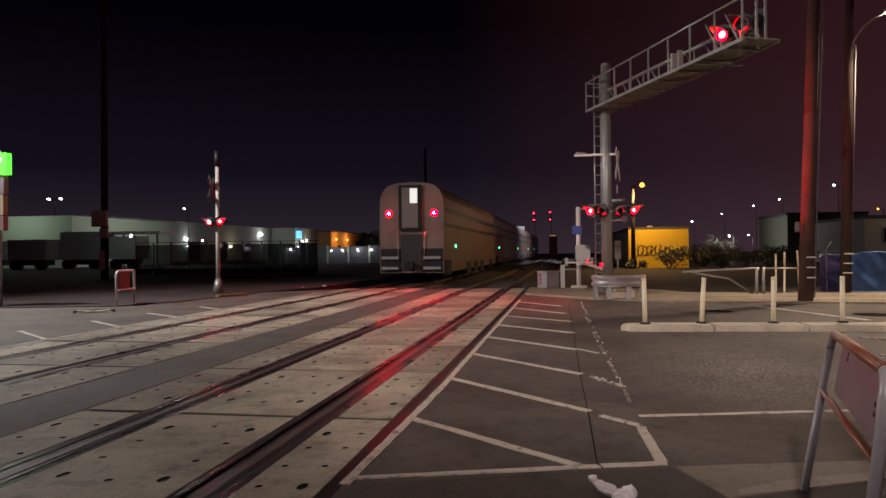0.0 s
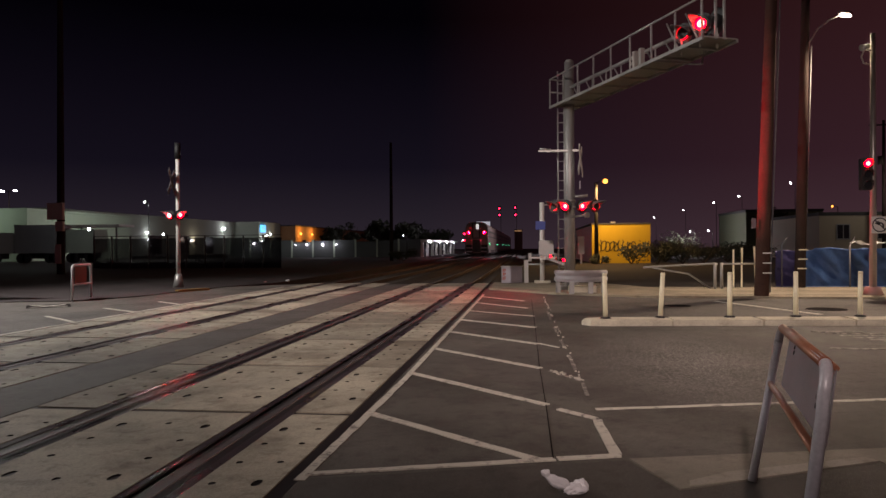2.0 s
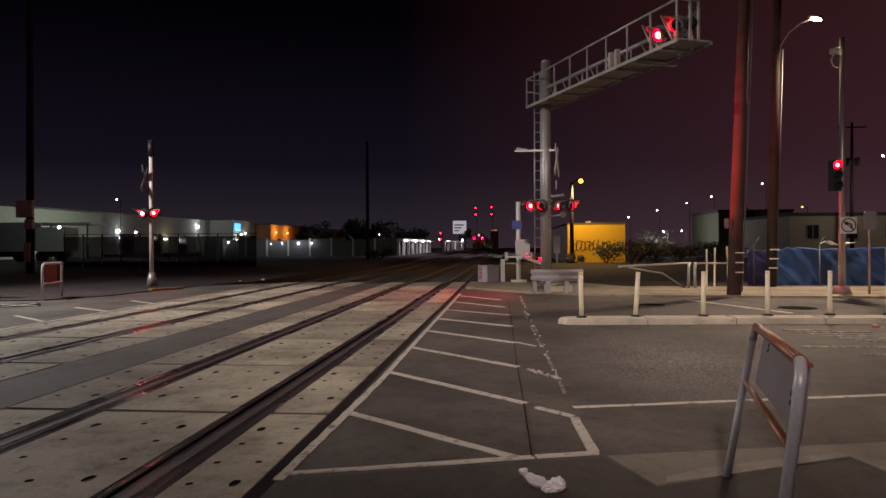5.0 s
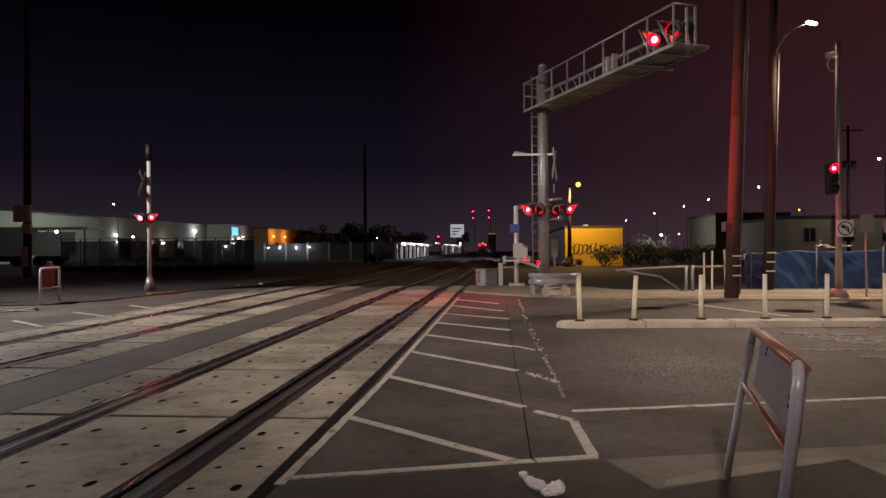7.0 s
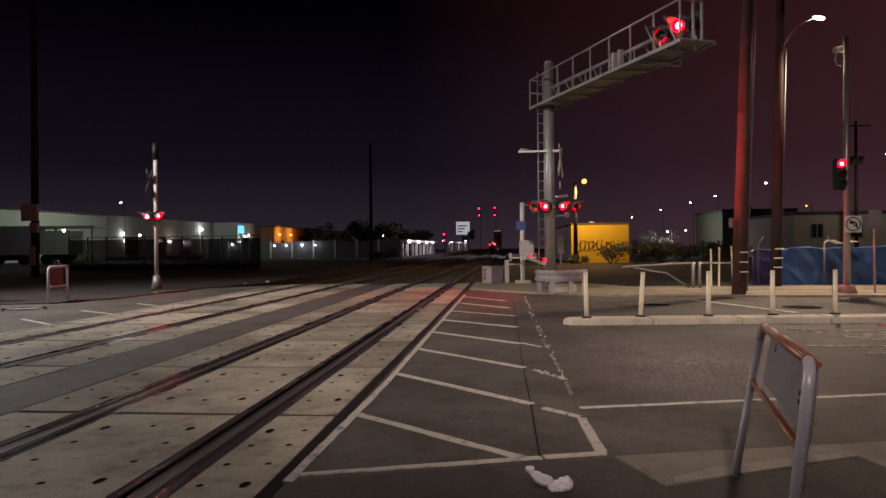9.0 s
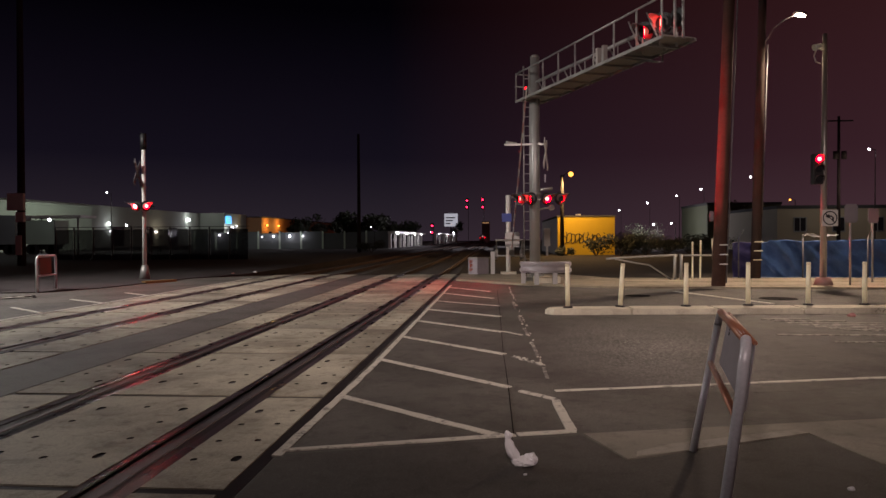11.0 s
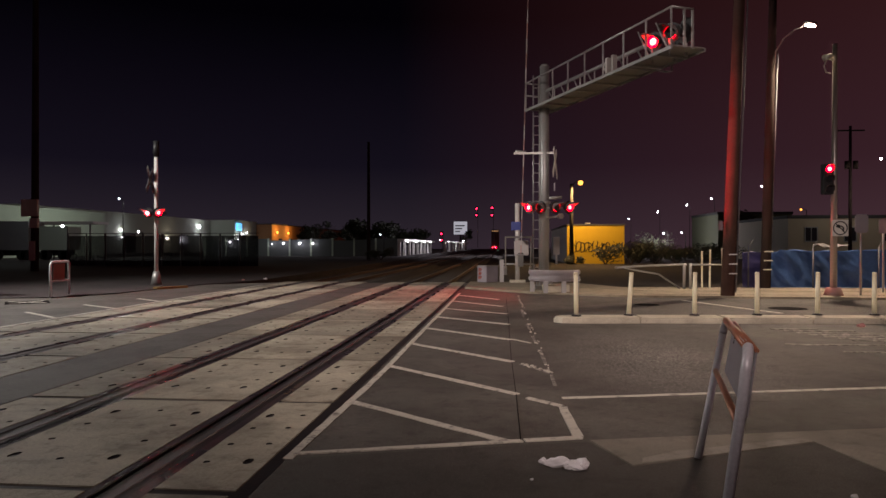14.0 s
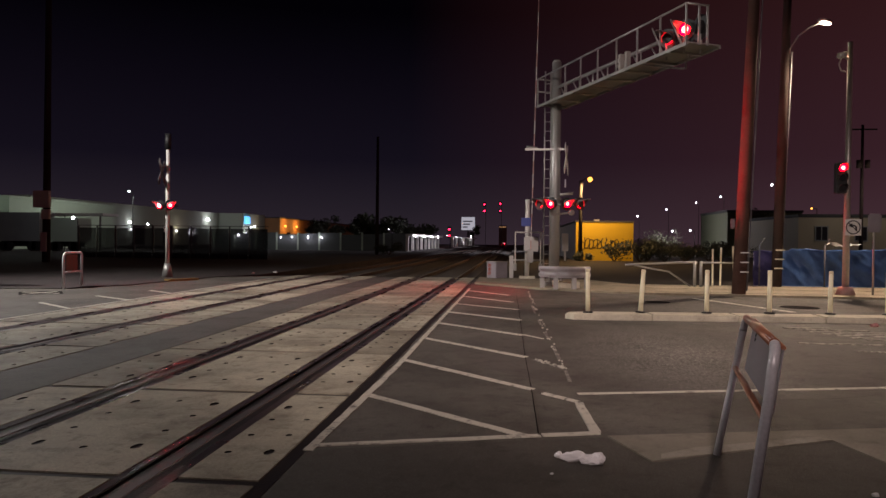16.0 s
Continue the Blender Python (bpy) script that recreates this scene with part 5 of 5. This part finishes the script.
box(bm, -0.05, 0.4, -0.4, -0.2, 2.45, 3.0)
part("meter_box", bm, M_WHITE, t)
utility_pole(pose(-11.6, 72.0, 0.0), "dark distant utility pole beside the tracks", 12.0, 0.2, M_DARKWOOD)
t, top = utility_pole(pose(32.5, 66, 0.0), "dim distant utility pole with a crossarm", 12.0, 0.17, M_DARKWOOD)
bm = B()
beam(bm, (-1.2, 0, 11.6), (1.2, 0, 11.6), 0.12, 0.12)
part("crossarm", bm, M_SHAFT, t)
bm = B()
rod(bm, (-0.35, -0.2, 8.2), (-0.35, -0.2, 8.9), 0.22, n=12)
rod(bm, (0.35, -0.2, 8.2), (0.35, -0.2, 8.9), 0.22, n=12)
part("transformer", bm, M_DARKWOOD, t, "dark transformer cans")


# screened fence on the left, in panels
def yard_fence():
    t = thing("yard_fence", pose(-29.7, 50.0, 0.02), "dark screened yard fence with steel posts", "fence")
    for k in range(10):
        x = 1.46 * k
        y = -0.05 * k
        bm = B()
        rod(bm, (x, y, 0), (x, y, 2.3), 0.06, n=8)
        part("post", bm, M_WALLG, t)
        bm = B()
        n = 12
        cols = []
        for i in range(n + 1):
            f = i / n
            cols.append([bm.verts.new((x + 0.08 + 1.3 * f, y - 0.05 * f + 0.03 * noise.noise((x + f * 3, z * 2, 0)), z)) for z in (0.1, 0.8, 1.5, 2.15 + 0.04 * noise.noise((x + f * 2, 0, 5)))])
        for a, b in zip(cols, cols[1:]):
            for q in range(3):
                bm.faces.new((a[q], b[q], b[q + 1], a[q + 1]))
        bmesh.ops.solidify(bm, geom=bm.faces[:], thickness=0.01)
        part("screen_panel", bm, M_SCREEN, t)
        bm = B()
        rod(bm, (x, y, 2.33), (x + 1.46, y - 0.05, 2.33), 0.02, n=6)
        part("top_rail", bm, M_SHAFT, t)
        bm = B()
        box(bm, x + 0.08, x + 1.38, y - 0.14, y - 0.06, 0, 0.34)
        part("kick_board", bm, M_SCREEN, t)


yard_fence()


def container(x, y, w, h, m, label):
    t = thing("truck_trailer", pose(x, y, 0.02), label, "trailer")
    bm = B()
    box(bm, 0, w, 0, 2.5, 1.0, h)
    part("box_body", bm, m, t)
    for k in (0.12, 0.25, 0.8, 0.9):
        bm = B()
        disc(bm, (w * k, 0.3, 0.5), (0, 1, 0), 0.5, 0.3, 14)
        part("wheel", bm, M_TRUCK, t)
    bm = B()
    box(bm, 0.3, w - 0.3, 0.6, 1.9, 0.45, 0.997)
    part("chassis", bm, M_TRUCK, t)


container(-50.0, 68.0, 4.6, 3.9, M_GREYWALL, "grey-white parked box truck in the yard")
container(-45.0, 69.0, 3.0, 3.4, M_PALE, "pale parked delivery truck in the yard")
container(-54.5, 66.0, 4.3, 3.1, M_GREYWALL, "grey parked truck trailer in the yard")
container(-66.5, 67.0, 10.5, 3.0, M_BLACK, "dark parked trailer in the yard")
t = thing("loading_canopy", pose(-49.5, 71.8, 0.02), "flat pale loading canopy on posts beside the trucks", "canopy")
bm = B()
box(bm, 0, 8.6, 0, 3.0, 3.75, 4.0)
part("roof", bm, M_WHITE, t)
for x in (0.2, 4.2, 8.2):
    bm = B()
    rod(bm, (x, 0.2, 0), (x, 0.2, 3.75), 0.09, n=8)
    part("post", bm, M_GALV, t)
street_lamp(-40.0, 66, 3.3, E_WHITE, 0.4, "low white lamp at the end of the canopy")
for x, z in ((-36.6, 2.9), (-33.4, 2.2)):
    street_lamp(x, 74, z, E_WHITE, 0.3, "low white yard lamp")

# block wall behind the yard
t = thing("block_wall", pose(-40, 98, 0.0), "dim pale block wall behind the yard", "wall")
for k in range(9):
    bm = B()
    box(bm, 3.05 * k, 3.05 * k + 3.0, 0, 0.2, 0, 2.2 + 0.12 * (k % 3))
    part("wall_panel", bm, M_WALLG, t)
    # pale pier: the lit streaks on the dark wall are put into its colour
    bm = B()
    box(bm, 3.05 * k - 0.12, 3.05 * k + 0.12, -0.06, -0.003, 0, 2.5)
    part("pier", bm, M_PALE, t)
for x, z, size, watts in ((3.7, 2.0, 0.15, 36), (9.8, 1.75, 0.06, 8), (11.4, 1.8, 0.09, 16), (13.7, 1.8, 0.11, 22), (15.6, 1.8, 0.08, 12)):
    bm = B()
    bmesh.ops.create_icosphere(bm, subdivisions=2, radius=size, matrix=pose(x, -0.25, z))
    part("wall_lamp", bm, E_WHITE, t, "bright white wall lamp")
    lamp("POINT", (-40 + x, 97.1, z), watts, COOL, 0.1)
t = thing("storage_shed", pose(-12.6, 98.4, 0.0), "open white storage shed lit from inside", "shed")
for k in range(9):
    bm = B()
    box(bm, 0, 0.35, 5.2 * k, 5.2 * k + 0.6, 0, 2.1)
    part("pillar", bm, M_WHITE, t)
bm = B()
box(bm, -0.5, 1.0, -0.3, 42.5, 2.1, 2.4)
part("roof", bm, M_WHITE, t)
for k in range(4):
    bm = B()
    disc(bm, (0.95, 3 + 10.5 * k, 2.05), (0, 0, 1), 0.1, 0.08, 10)
    part("strip_lamp", bm, E_WHITE, t)
    lamp("POINT", (-11.2, 101 + 10.5 * k, 2.2), 90, COOL, 0.15)
t = thing("storage_shed", pose(-12.6, 172, 0.0), "distant white storage shed lit by lamps added in front", "shed")
for k in range(8):
    bm = B()
    box(bm, 0, 0.5, 13 * k, 13 * k + 2, 0, 2.3)
    part("pillar", bm, M_WHITE, t)
bm = B()
box(bm, -0.5, 1.0, -0.3, 100, 2.3, 2.6)
part("roof", bm, M_WHITE, t)
# lamps without fixtures, added in front of the distant shed to light it
for k in range(3):
    lamp("POINT", (-10.6, 178 + 30 * k, 2.4), 260, COOL, 0.2)
for x, y, h, s in ((-14.2, 96.5, 2.9, 0.15), (-11.2, 152, 2.6, 0.18), (-8.9, 198, 2.75, 0.5)):
    street_lamp(x, y, h, E_WHITE, s, "small white yard lamp by the railway")
t = thing("billboard", pose(-19.4, 300, 0.0), "white lit billboard on a pole", "billboard")
bm = B()
rod(bm, (2.8, 0.4, 0), (2.8, 0.4, 7), 0.35, n=10)
part("pole", bm, M_DARKWOOD, t)
bm = B()
box(bm, 0, 5.6, 0, 0.4, 6.2, 11.6)
part("panel", bm, E_BILL, t)
bm = B()
for k in range(3):
    box(bm, 0.6, 4.6 - k, -0.02, -0.003, 9.6 - 1.2 * k, 10.1 - 1.2 * k)
part("writing_bar", bm, M_PLATE, t)


# railway signals over the tracks
def rail_signal(x, y, zs, label):
    t = thing("railway_signal", pose(x, y, -0.17), label, "railway signal", "railway signals")
    bm = B()
    rod(bm, (0.35, 0.3, 0), (0.35, 0.3, zs[0] + 0.6), 0.07, n=8)
    part("mast", bm, M_XBACK, t)
    for z in zs:
        bm = B()
        box(bm, -0.35, 0.35, -0.05, 0.25, z - 0.6, z + 0.6)
        part("head", bm, M_BLACK, t)
        bm = B()
        disc(bm, (0, -0.08, z), (0, 1, 0), 0.21, 0.04, 14)
        part("lens", bm, E_SIGNAL, t, "lit red lens")


rail_signal(-5.7, 197, (11.8, 10.0), "tall railway signal with two red lights")
rail_signal(-1.4, 197, (12.0, 10.0), "tall railway signal with two red lights")
rail_signal(-12.5, 165, (4.4, 2.9), "low railway signal with two red lights")

# lit advertising totem at the far corner
t = thing("totem_sign", pose(-13.8, 18.6, 0.0), "roadside pole sign with a glowing green panel", "sign")
bm = B()
rod(bm, (0, 0, -0.005), (0, 0, 4.5), 0.06, n=10)
part("pole", bm, M_GALV, t)
bm = B()
box(bm, -0.8, 0.32, -0.12, 0.1, 3.8, 4.42)
part("green_panel", bm, E_GREEN, t, "glowing green panel")
bm = B()
box(bm, -0.6, 0.18, -0.135, -0.123, 4.15, 4.28)
part("writing_bar", bm, E_DIMW, t)
bm = B()
box(bm, -0.8, 0.22, -0.1, 0.08, 3.25, 3.78)
part("grey_panel", bm, M_PLATE, t)
bm = B()
box(bm, -0.8, 0.2, -0.1, 0.08, 2.65, 3.22)
part("amber_panel", bm, M_TAN, t)
bm = B()
box(bm, -0.8, 0.2, -0.1, 0.08, 2.2, 2.62)
part("red_panel", bm, M_CAST, t)


# the train: bi-level cars, all one rigid train
TRAIN = thing("train", pose(-5.03, 34.2, 0.0), "bi-level silver passenger train leaving with red tail lights", "train")


def train_car(k):
    y0 = 25.9 * k
    body = B()
    hw, yb, ye = 1.58, y0, y0 + 25.2
    prof = [(-hw, 0.45), (hw, 0.45), (hw, 3.6), (hw - 0.05, 4.1), (hw - 0.18, 4.42), (hw - 0.42, 4.66), (hw - 0.8, 4.78), (0, 4.83), (-hw + 0.8, 4.78), (-hw + 0.42, 4.66), (-hw + 0.18, 4.42), (-hw + 0.05, 4.1), (-hw, 3.6)]
    rings = [[body.verts.new((x, y, z)) for x, z in prof] for y in (yb, ye)]
    for i in range(len(prof)):
        j = (i + 1) % len(prof)
        body.faces.new((rings[0][i], rings[0][j], rings[1][j], rings[1][i]))
    body.faces.new(rings[0])
    body.faces.new(rings[1][::-1])
    car = part("car_body", body, M_TRAIN, TRAIN, "stainless bi-level coach body")
    bm = B()
    for s in (-1, 1):
        box(bm, s * hw - 0.012, s * hw + 0.012, yb + 0.3, ye - 0.3, 3.36, 3.64)
    part("window_band", bm, M_TRAIN2, car, "dark upper window band")
    bm = B()
    for s in (-1, 1):
        box(bm, s * hw - 0.014, s * hw + 0.014, yb + 0.2, ye - 0.2, 2.68, 2.86)
    part("side_stripe", bm, M_TRAIN2, car)
    for y in (yb + 3.0, ye - 3.0):
        bm = B()
        box(bm, -1.2, 1.2, y - 1.5, y + 1.5, 0.25, 0.62)
        part("bogie", bm, M_TRUCK, car)
        for a in (-1.1, 1.1):
            for s in (-0.76, 0.76):
                bm = B()
                disc(bm, (s, y + a, 0.46), (1, 0, 0), 0.45, 0.13, 18)
                part("wheel", bm, M_TRUCK, car)
    bm = B()
    box(bm, hw - 0.1, hw + 0.05, yb + 0.25, yb + 1.9, 0.3, 1.05)
    part("side_step", bm, M_TRUCK, car)
    for q in (8.0, 11.5, 15.0, 21.0):
        bm = B()
        box(bm, hw - 0.4, hw + 0.04, yb + q, yb + q + 1.8, 0.2, 0.85)
        part("underfloor_box", bm, M_TRUCK, car)
    bm = B()
    disc(bm, (hw + 0.02, yb + 3.6, 1.75), (1, 0, 0), 0.08, 0.08, 10)
    part("green_lamp", bm, E_GREENLED, car, "small green side lamp")
    return car


for k in range(5):
    train_car(k)
# rear end details
bm = B()
box(bm, -0.58, 0.5, -0.22, -0.003, 2.5, 4.66)
part("gangway_frame", bm, M_TRUCK, TRAIN, "dark rubber gangway frame")
bm = B()
box(bm, -0.42, 0.36, -0.25, -0.223, 2.62, 4.55)
door = part("end_door", bm, mat("end_door_paint", (0.24, 0.18, 0.17), 0.5, 0, 0.25, 3, 0.1), TRAIN, "pale end door")
bm = B()
box(bm, -0.02, 0.34, -0.262, -0.252, 3.8, 4.5)
part("door_window", bm, E_DOOR, door, "lit end door window")
for x in (-1.11, 1.11):
    bm = B()
    disc(bm, (x, -0.03, 3.32), (0, 1, 0), 0.065, 0.06, 18)
    part("tail_lamp", bm, E_TAIL, TRAIN, "bright red tail lamp")
    bm = B()
    disc(bm, (x, -0.02, 3.32), (0, 1, 0), 0.18, 0.04, 18)
    part("lamp_ring", bm, E_TAILRIM, TRAIN, "red rim of the tail lamp")
for s in (-1, 1):
    # flat black plate on the end wall paints the shade of a recess
    bm = B()
    box(bm, s * 1.02 - 0.5, s * 1.02 + 0.5, -0.05, -0.003, 0.5, 1.62)
    part("recess_shade", bm, M_TRUCK, TRAIN, "black plate standing in for a shaded recess low on the end wall")
    for z in (0.62, 1.12):
        bm = B()
        box(bm, s * 1.02 - 0.42, s * 1.02 + 0.42, -0.24, -0.053, z, z + 0.13)
        part("end_step", bm, M_PLATE, TRAIN, "pale steel end step")
    bm = B()
    rod(bm, (s * 0.62, -0.12, 1.0), (s * 0.66, -0.12, 2.4), 0.03, n=8)
    part("grab_rail", bm, M_GALV, TRAIN)
bm = B()
box(bm, -0.5, 0.5, -0.1, -0.003, 0.6, 2.3)
part("end_panel", bm, M_TRAIN2, TRAIN)
bm = B()
rod(bm, (0, -0.6, 0.85), (0, -0.1, 0.85), 0.14, n=10)
box(bm, -0.2, 0.2, -0.7, -0.4, 0.68, 1.02)
part("coupler", bm, M_TRUCK, TRAIN)

# plastic bag blown along the kerb
BAG = thing("plastic_bag", pose(2.45, 4.8, 0), "crumpled white plastic bag lying on the asphalt", "bag")


def crumple(bm, c, size, ph, taper=0.0):
    """A creased lump of thin plastic, drawn to a point upwards by taper."""
    for v in bmesh.ops.create_icosphere(bm, subdivisions=3, radius=1.0)["verts"]:
        p = v.co.copy()
        k = 1 + 0.3 * noise.noise(p * 1.3 + Vector((ph, 1, 0))) - 0.4 * abs(noise.noise(p * 2.6 + Vector((0, ph, 2)))) + 0.12 * noise.noise(p * 7 + Vector((ph, 0, 0)))
        t2 = 1 - taper * (p.z + 1) / 2
        v.co = Vector((c[0] + p.x * size[0] * k * t2, c[1] + p.y * size[1] * k * t2, max(-0.03 if taper else 0.0, c[2] + p.z * size[2] * (k if not taper else 1))))


bm = B()
crumple(bm, (0.03, 0, 0.024), (0.085, 0.06, 0.038), 0.0)
crumple(bm, (0.075, 0.012, 0.03), (0.05, 0.05, 0.042), 3.1)
part("bag_body", bm, M_BAG, BAG)
bm = B()
crumple(bm, (0.0, 0, 0.07), (0.05, 0.034, 0.095), 6.2, 0.55)
crumple(bm, (0.012, 0.005, 0.155), (0.03, 0.024, 0.03), 9.0, 0.4)
FLAP = part("bag_flap", bm, M_BAG, BAG, place=pose(-0.03, 0, 0.045))

# litter
for x, y, s in ((8.65, 13.45, 0.07), (2.45, 4.45, 0.012), (-8.6, 29, 0.07), (-8.0, 30, 0.09), (4.3, 4.3, 0.02), (3.9, 4.0, 0.02), (4.8, 4.2, 0.02)):
    t = thing("litter", pose(x, y, 0.0), "small crumpled scrap of litter", "litter", "litter on the ground")
    bm = B()
    bmesh.ops.create_icosphere(bm, subdivisions=2, radius=s)
    for v in bm.verts:
        v.co *= 1 + 0.5 * noise.noise(v.co * (2 / s))
        v.co.z = max(0, v.co.z * 0.7 + s * 0.3)
    part("scrap", bm, M_TRASH if s == 0.07 else M_WRAP, t)


# concrete crossing panels, piece by piece
def panel_mesh(w, d, slots):
    """A panel w by d with sunk round-ended slots, given as (x, y, half width, half length)."""
    bm = B()
    xs = sorted({0.0, w, *[c + q * (h + 0.006) for c, _, h, _ in slots for q in (-1, 1)]})
    ys = sorted({0.0, d, *[c + q * (h + 0.006) for _, c, _, h in slots for q in (-1, 1)]})
    top = [[bm.verts.new((x, y, 0)) for y in ys] for x in xs]
    done = {}
    for i in range(len(xs) - 1):
        for j in range(len(ys) - 1):
            mx, my = (xs[i] + xs[i + 1]) / 2, (ys[j] + ys[j + 1]) / 2
            inside = [k for k, (x, y, hx, hy) in enumerate(slots) if abs(mx - x) < hx + 0.006 and abs(my - y) < hy + 0.006]
            if inside:
                done.setdefault(inside[0], []).append((i, j))
            else:
                bm.faces.new((top[i][j], top[i + 1][j], top[i + 1][j + 1], top[i][j + 1]))
    for k, cells in done.items():
        x, y, hx, hy = slots[k]
        i0, i1 = min(c[0] for c in cells), max(c[0] for c in cells) + 1
        j0, j1 = min(c[1] for c in cells), max(c[1] for c in cells) + 1
        edge = [top[i][j0] for i in range(i0, i1)] + [top[i1][j] for j in range(j0, j1)] + [top[i][j1] for i in range(i1, i0, -1)] + [top[i0][j] for j in range(j1, j0, -1)]
        ring = [bm.verts.new((x + hx * cx, y + hy * cy, 0)) for cx, cy in ((-0.5, -1), (0.5, -1), (1, -0.5), (1, 0.5), (0.5, 1), (-0.5, 1), (-1, 0.5), (-1, -0.5))]
        start = min(range(8), key=lambda q: (ring[q].co - edge[0].co).length)
        ring2 = ring[start:] + ring[:start]
        i, j, n, m = 0, 0, len(edge), 8
        while i < n or j < m:
            if j == m or (i < n and (i + 0.5) / n <= (j + 0.5) / m):
                bm.faces.new((edge[i % n], edge[(i + 1) % n], ring2[j % m]))
                i += 1
            else:
                bm.faces.new((edge[i % n], ring2[(j + 1) % m], ring2[j % m]))
                j += 1
        low = [bm.verts.new(v.co - Vector((0, 0, 0.05))) for v in ring]
        bm.faces.new(low).material_index = 1
        for q in range(8):
            bm.faces.new((ring[q], low[q], low[(q + 1) % 8], ring[(q + 1) % 8])).material_index = 1
    for u, v in (((0, 0), (w, 0)), ((w, 0), (w, d)), ((w, d), (0, d)), ((0, d), (0, 0))):
        bm.faces.new([bm.verts.new(q) for q in ((*u, 0), (*u, -0.12), (*v, -0.12), (*v, 0))])
    return mesh_of("panel", bm, M_PANEL, M_HOLE)


def gauge_slots(w):
    """Three columns of lifting slots, large at the corners."""
    big, small = (0.032, 0.06), (0.024, 0.028)
    side = [(x, y, *(big if k in (0, 3) else small)) for x in (0.2, w - 0.2) for k, y in enumerate((0.58, 0.99, 1.45, 1.87))]
    return side + [(w / 2 + 0.01, y, *small) for y in (0.515, 1.945)]


def field_slots(a, b):
    """Two columns, with a large slot at two opposite corners."""
    big, small = (0.03, 0.06), (0.022, 0.026)
    return [(x, y + (0.035 if x == b else 0.0), *(big if (x == a and k == 3) or (x == b and k == 0) else small)) for x in (a, b) for k, y in enumerate((0.53, 0.96, 1.42, 1.84))]


PITCH, LEN = 2.44, 2.345
EDGE = 0.19
cross = thing("crossing_surface", pose(0, 0, 0), "concrete panel level-crossing surface between the rails", "level crossing", kind="structure")
for (xa, xb), west, east in zip(TRACKS, (0.59, 0.62), (0.5, 0.75)):
    g = xb - xa - 2 * EDGE
    kinds = ((panel_mesh(g, LEN, gauge_slots(g)), xa + EDGE), (panel_mesh(east, LEN, field_slots(0.095, east - 0.13)), xb + EDGE), (panel_mesh(west, LEN, field_slots(0.13, west - 0.095)), xa - EDGE - west))
    for k in range(14):
        y = 6.53 - 5 * PITCH + PITCH * k
        for me, x in kinds:
            ob = new("panel", me)
            ob.parent = cross
            ob.matrix_basis = pose(x, y, 0.006 + random.uniform(-0.002, 0.002), random.uniform(-0.04, 0.04), random.uniform(-0.15, 0.15), 0)
bm = B()
for xa, xb in TRACKS:
    box(bm, xa - 0.8, xb + (0.79 if xb == 0 else 0.95), -8, 28, -0.05, -0.004)
structure("trim", bm, mat("joint_filler", (0.03, 0.025, 0.026), 0.38, 0, 0.3, 8, 0.3, spec=0.5, still=True), "black filler under the crossing panels")


def motions():
    # train
    rows = [(0, 34.2), (0.5, 50.9), (1, 67.5), (1.5, 84.1), (2, 100.6), (3, 133.4), (4, 166), (5.05, 200), (6.5, 246), (9.7, 343), (12, 408), (16, 520)]
    walk(TRAIN, [(t, pose(-5.03, y, dip(y), math.degrees(math.atan((dip(y + 128) - dip(y)) / 128)), 0, 0)) for t, y in rows])
    # rising gate arm
    rows = [(0, 0), (9.0, 0), (9.3, 3.5), (9.5, 6), (9.7, 9.5), (10.7, 22), (11.8, 35), (12.1, 40.5), (12.5, 48), (13, 57), (14, 73), (15, 84), (16, 87)]
    walk(ARM, [(t, pose(*PIVOT, -a, 0, 0)) for t, a in rows])
    # bag tumbling in the wind
    rows = [(0, 2.49, 4.7, 20), (4, 2.47, 4.66, 24), (9, 2.46, 4.68, 18), (9.6, 2.44, 4.7, 10), (11.0, 2.42, 4.64, 5), (11.8, 2.43, 4.59, 0),
            (12.2, 2.5, 4.6, 8), (12.5, 2.57, 4.64, 12), (12.8, 2.66, 4.69, 0), (13.1, 2.7, 4.7, -12), (14.5, 2.71, 4.7, -14), (16, 2.69, 4.71, -12)]
    walk(BAG, [(t, pose(x, y, 0.0, 0, 0, c)) for t, x, y, c in rows])
    rows = [(0, -60), (9.0, -58), (9.6, -50), (11.0, -20), (11.8, 0), (12.2, -8), (12.5, -40), (12.8, -80), (13.1, -98), (14.5, -100), (16, -99)]
    walk(FLAP, [(t, pose(-0.03, 0, 0.045, 0, b, 0)) for t, b in rows])
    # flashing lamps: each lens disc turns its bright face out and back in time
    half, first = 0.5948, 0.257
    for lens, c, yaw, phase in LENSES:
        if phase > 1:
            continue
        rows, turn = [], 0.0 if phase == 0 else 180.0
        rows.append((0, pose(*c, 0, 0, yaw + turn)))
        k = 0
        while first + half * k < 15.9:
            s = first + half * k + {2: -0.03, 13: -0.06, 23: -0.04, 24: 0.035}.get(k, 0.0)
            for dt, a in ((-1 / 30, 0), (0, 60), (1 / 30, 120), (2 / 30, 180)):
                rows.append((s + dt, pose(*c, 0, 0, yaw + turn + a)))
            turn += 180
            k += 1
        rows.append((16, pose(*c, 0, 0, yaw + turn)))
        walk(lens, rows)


motions()
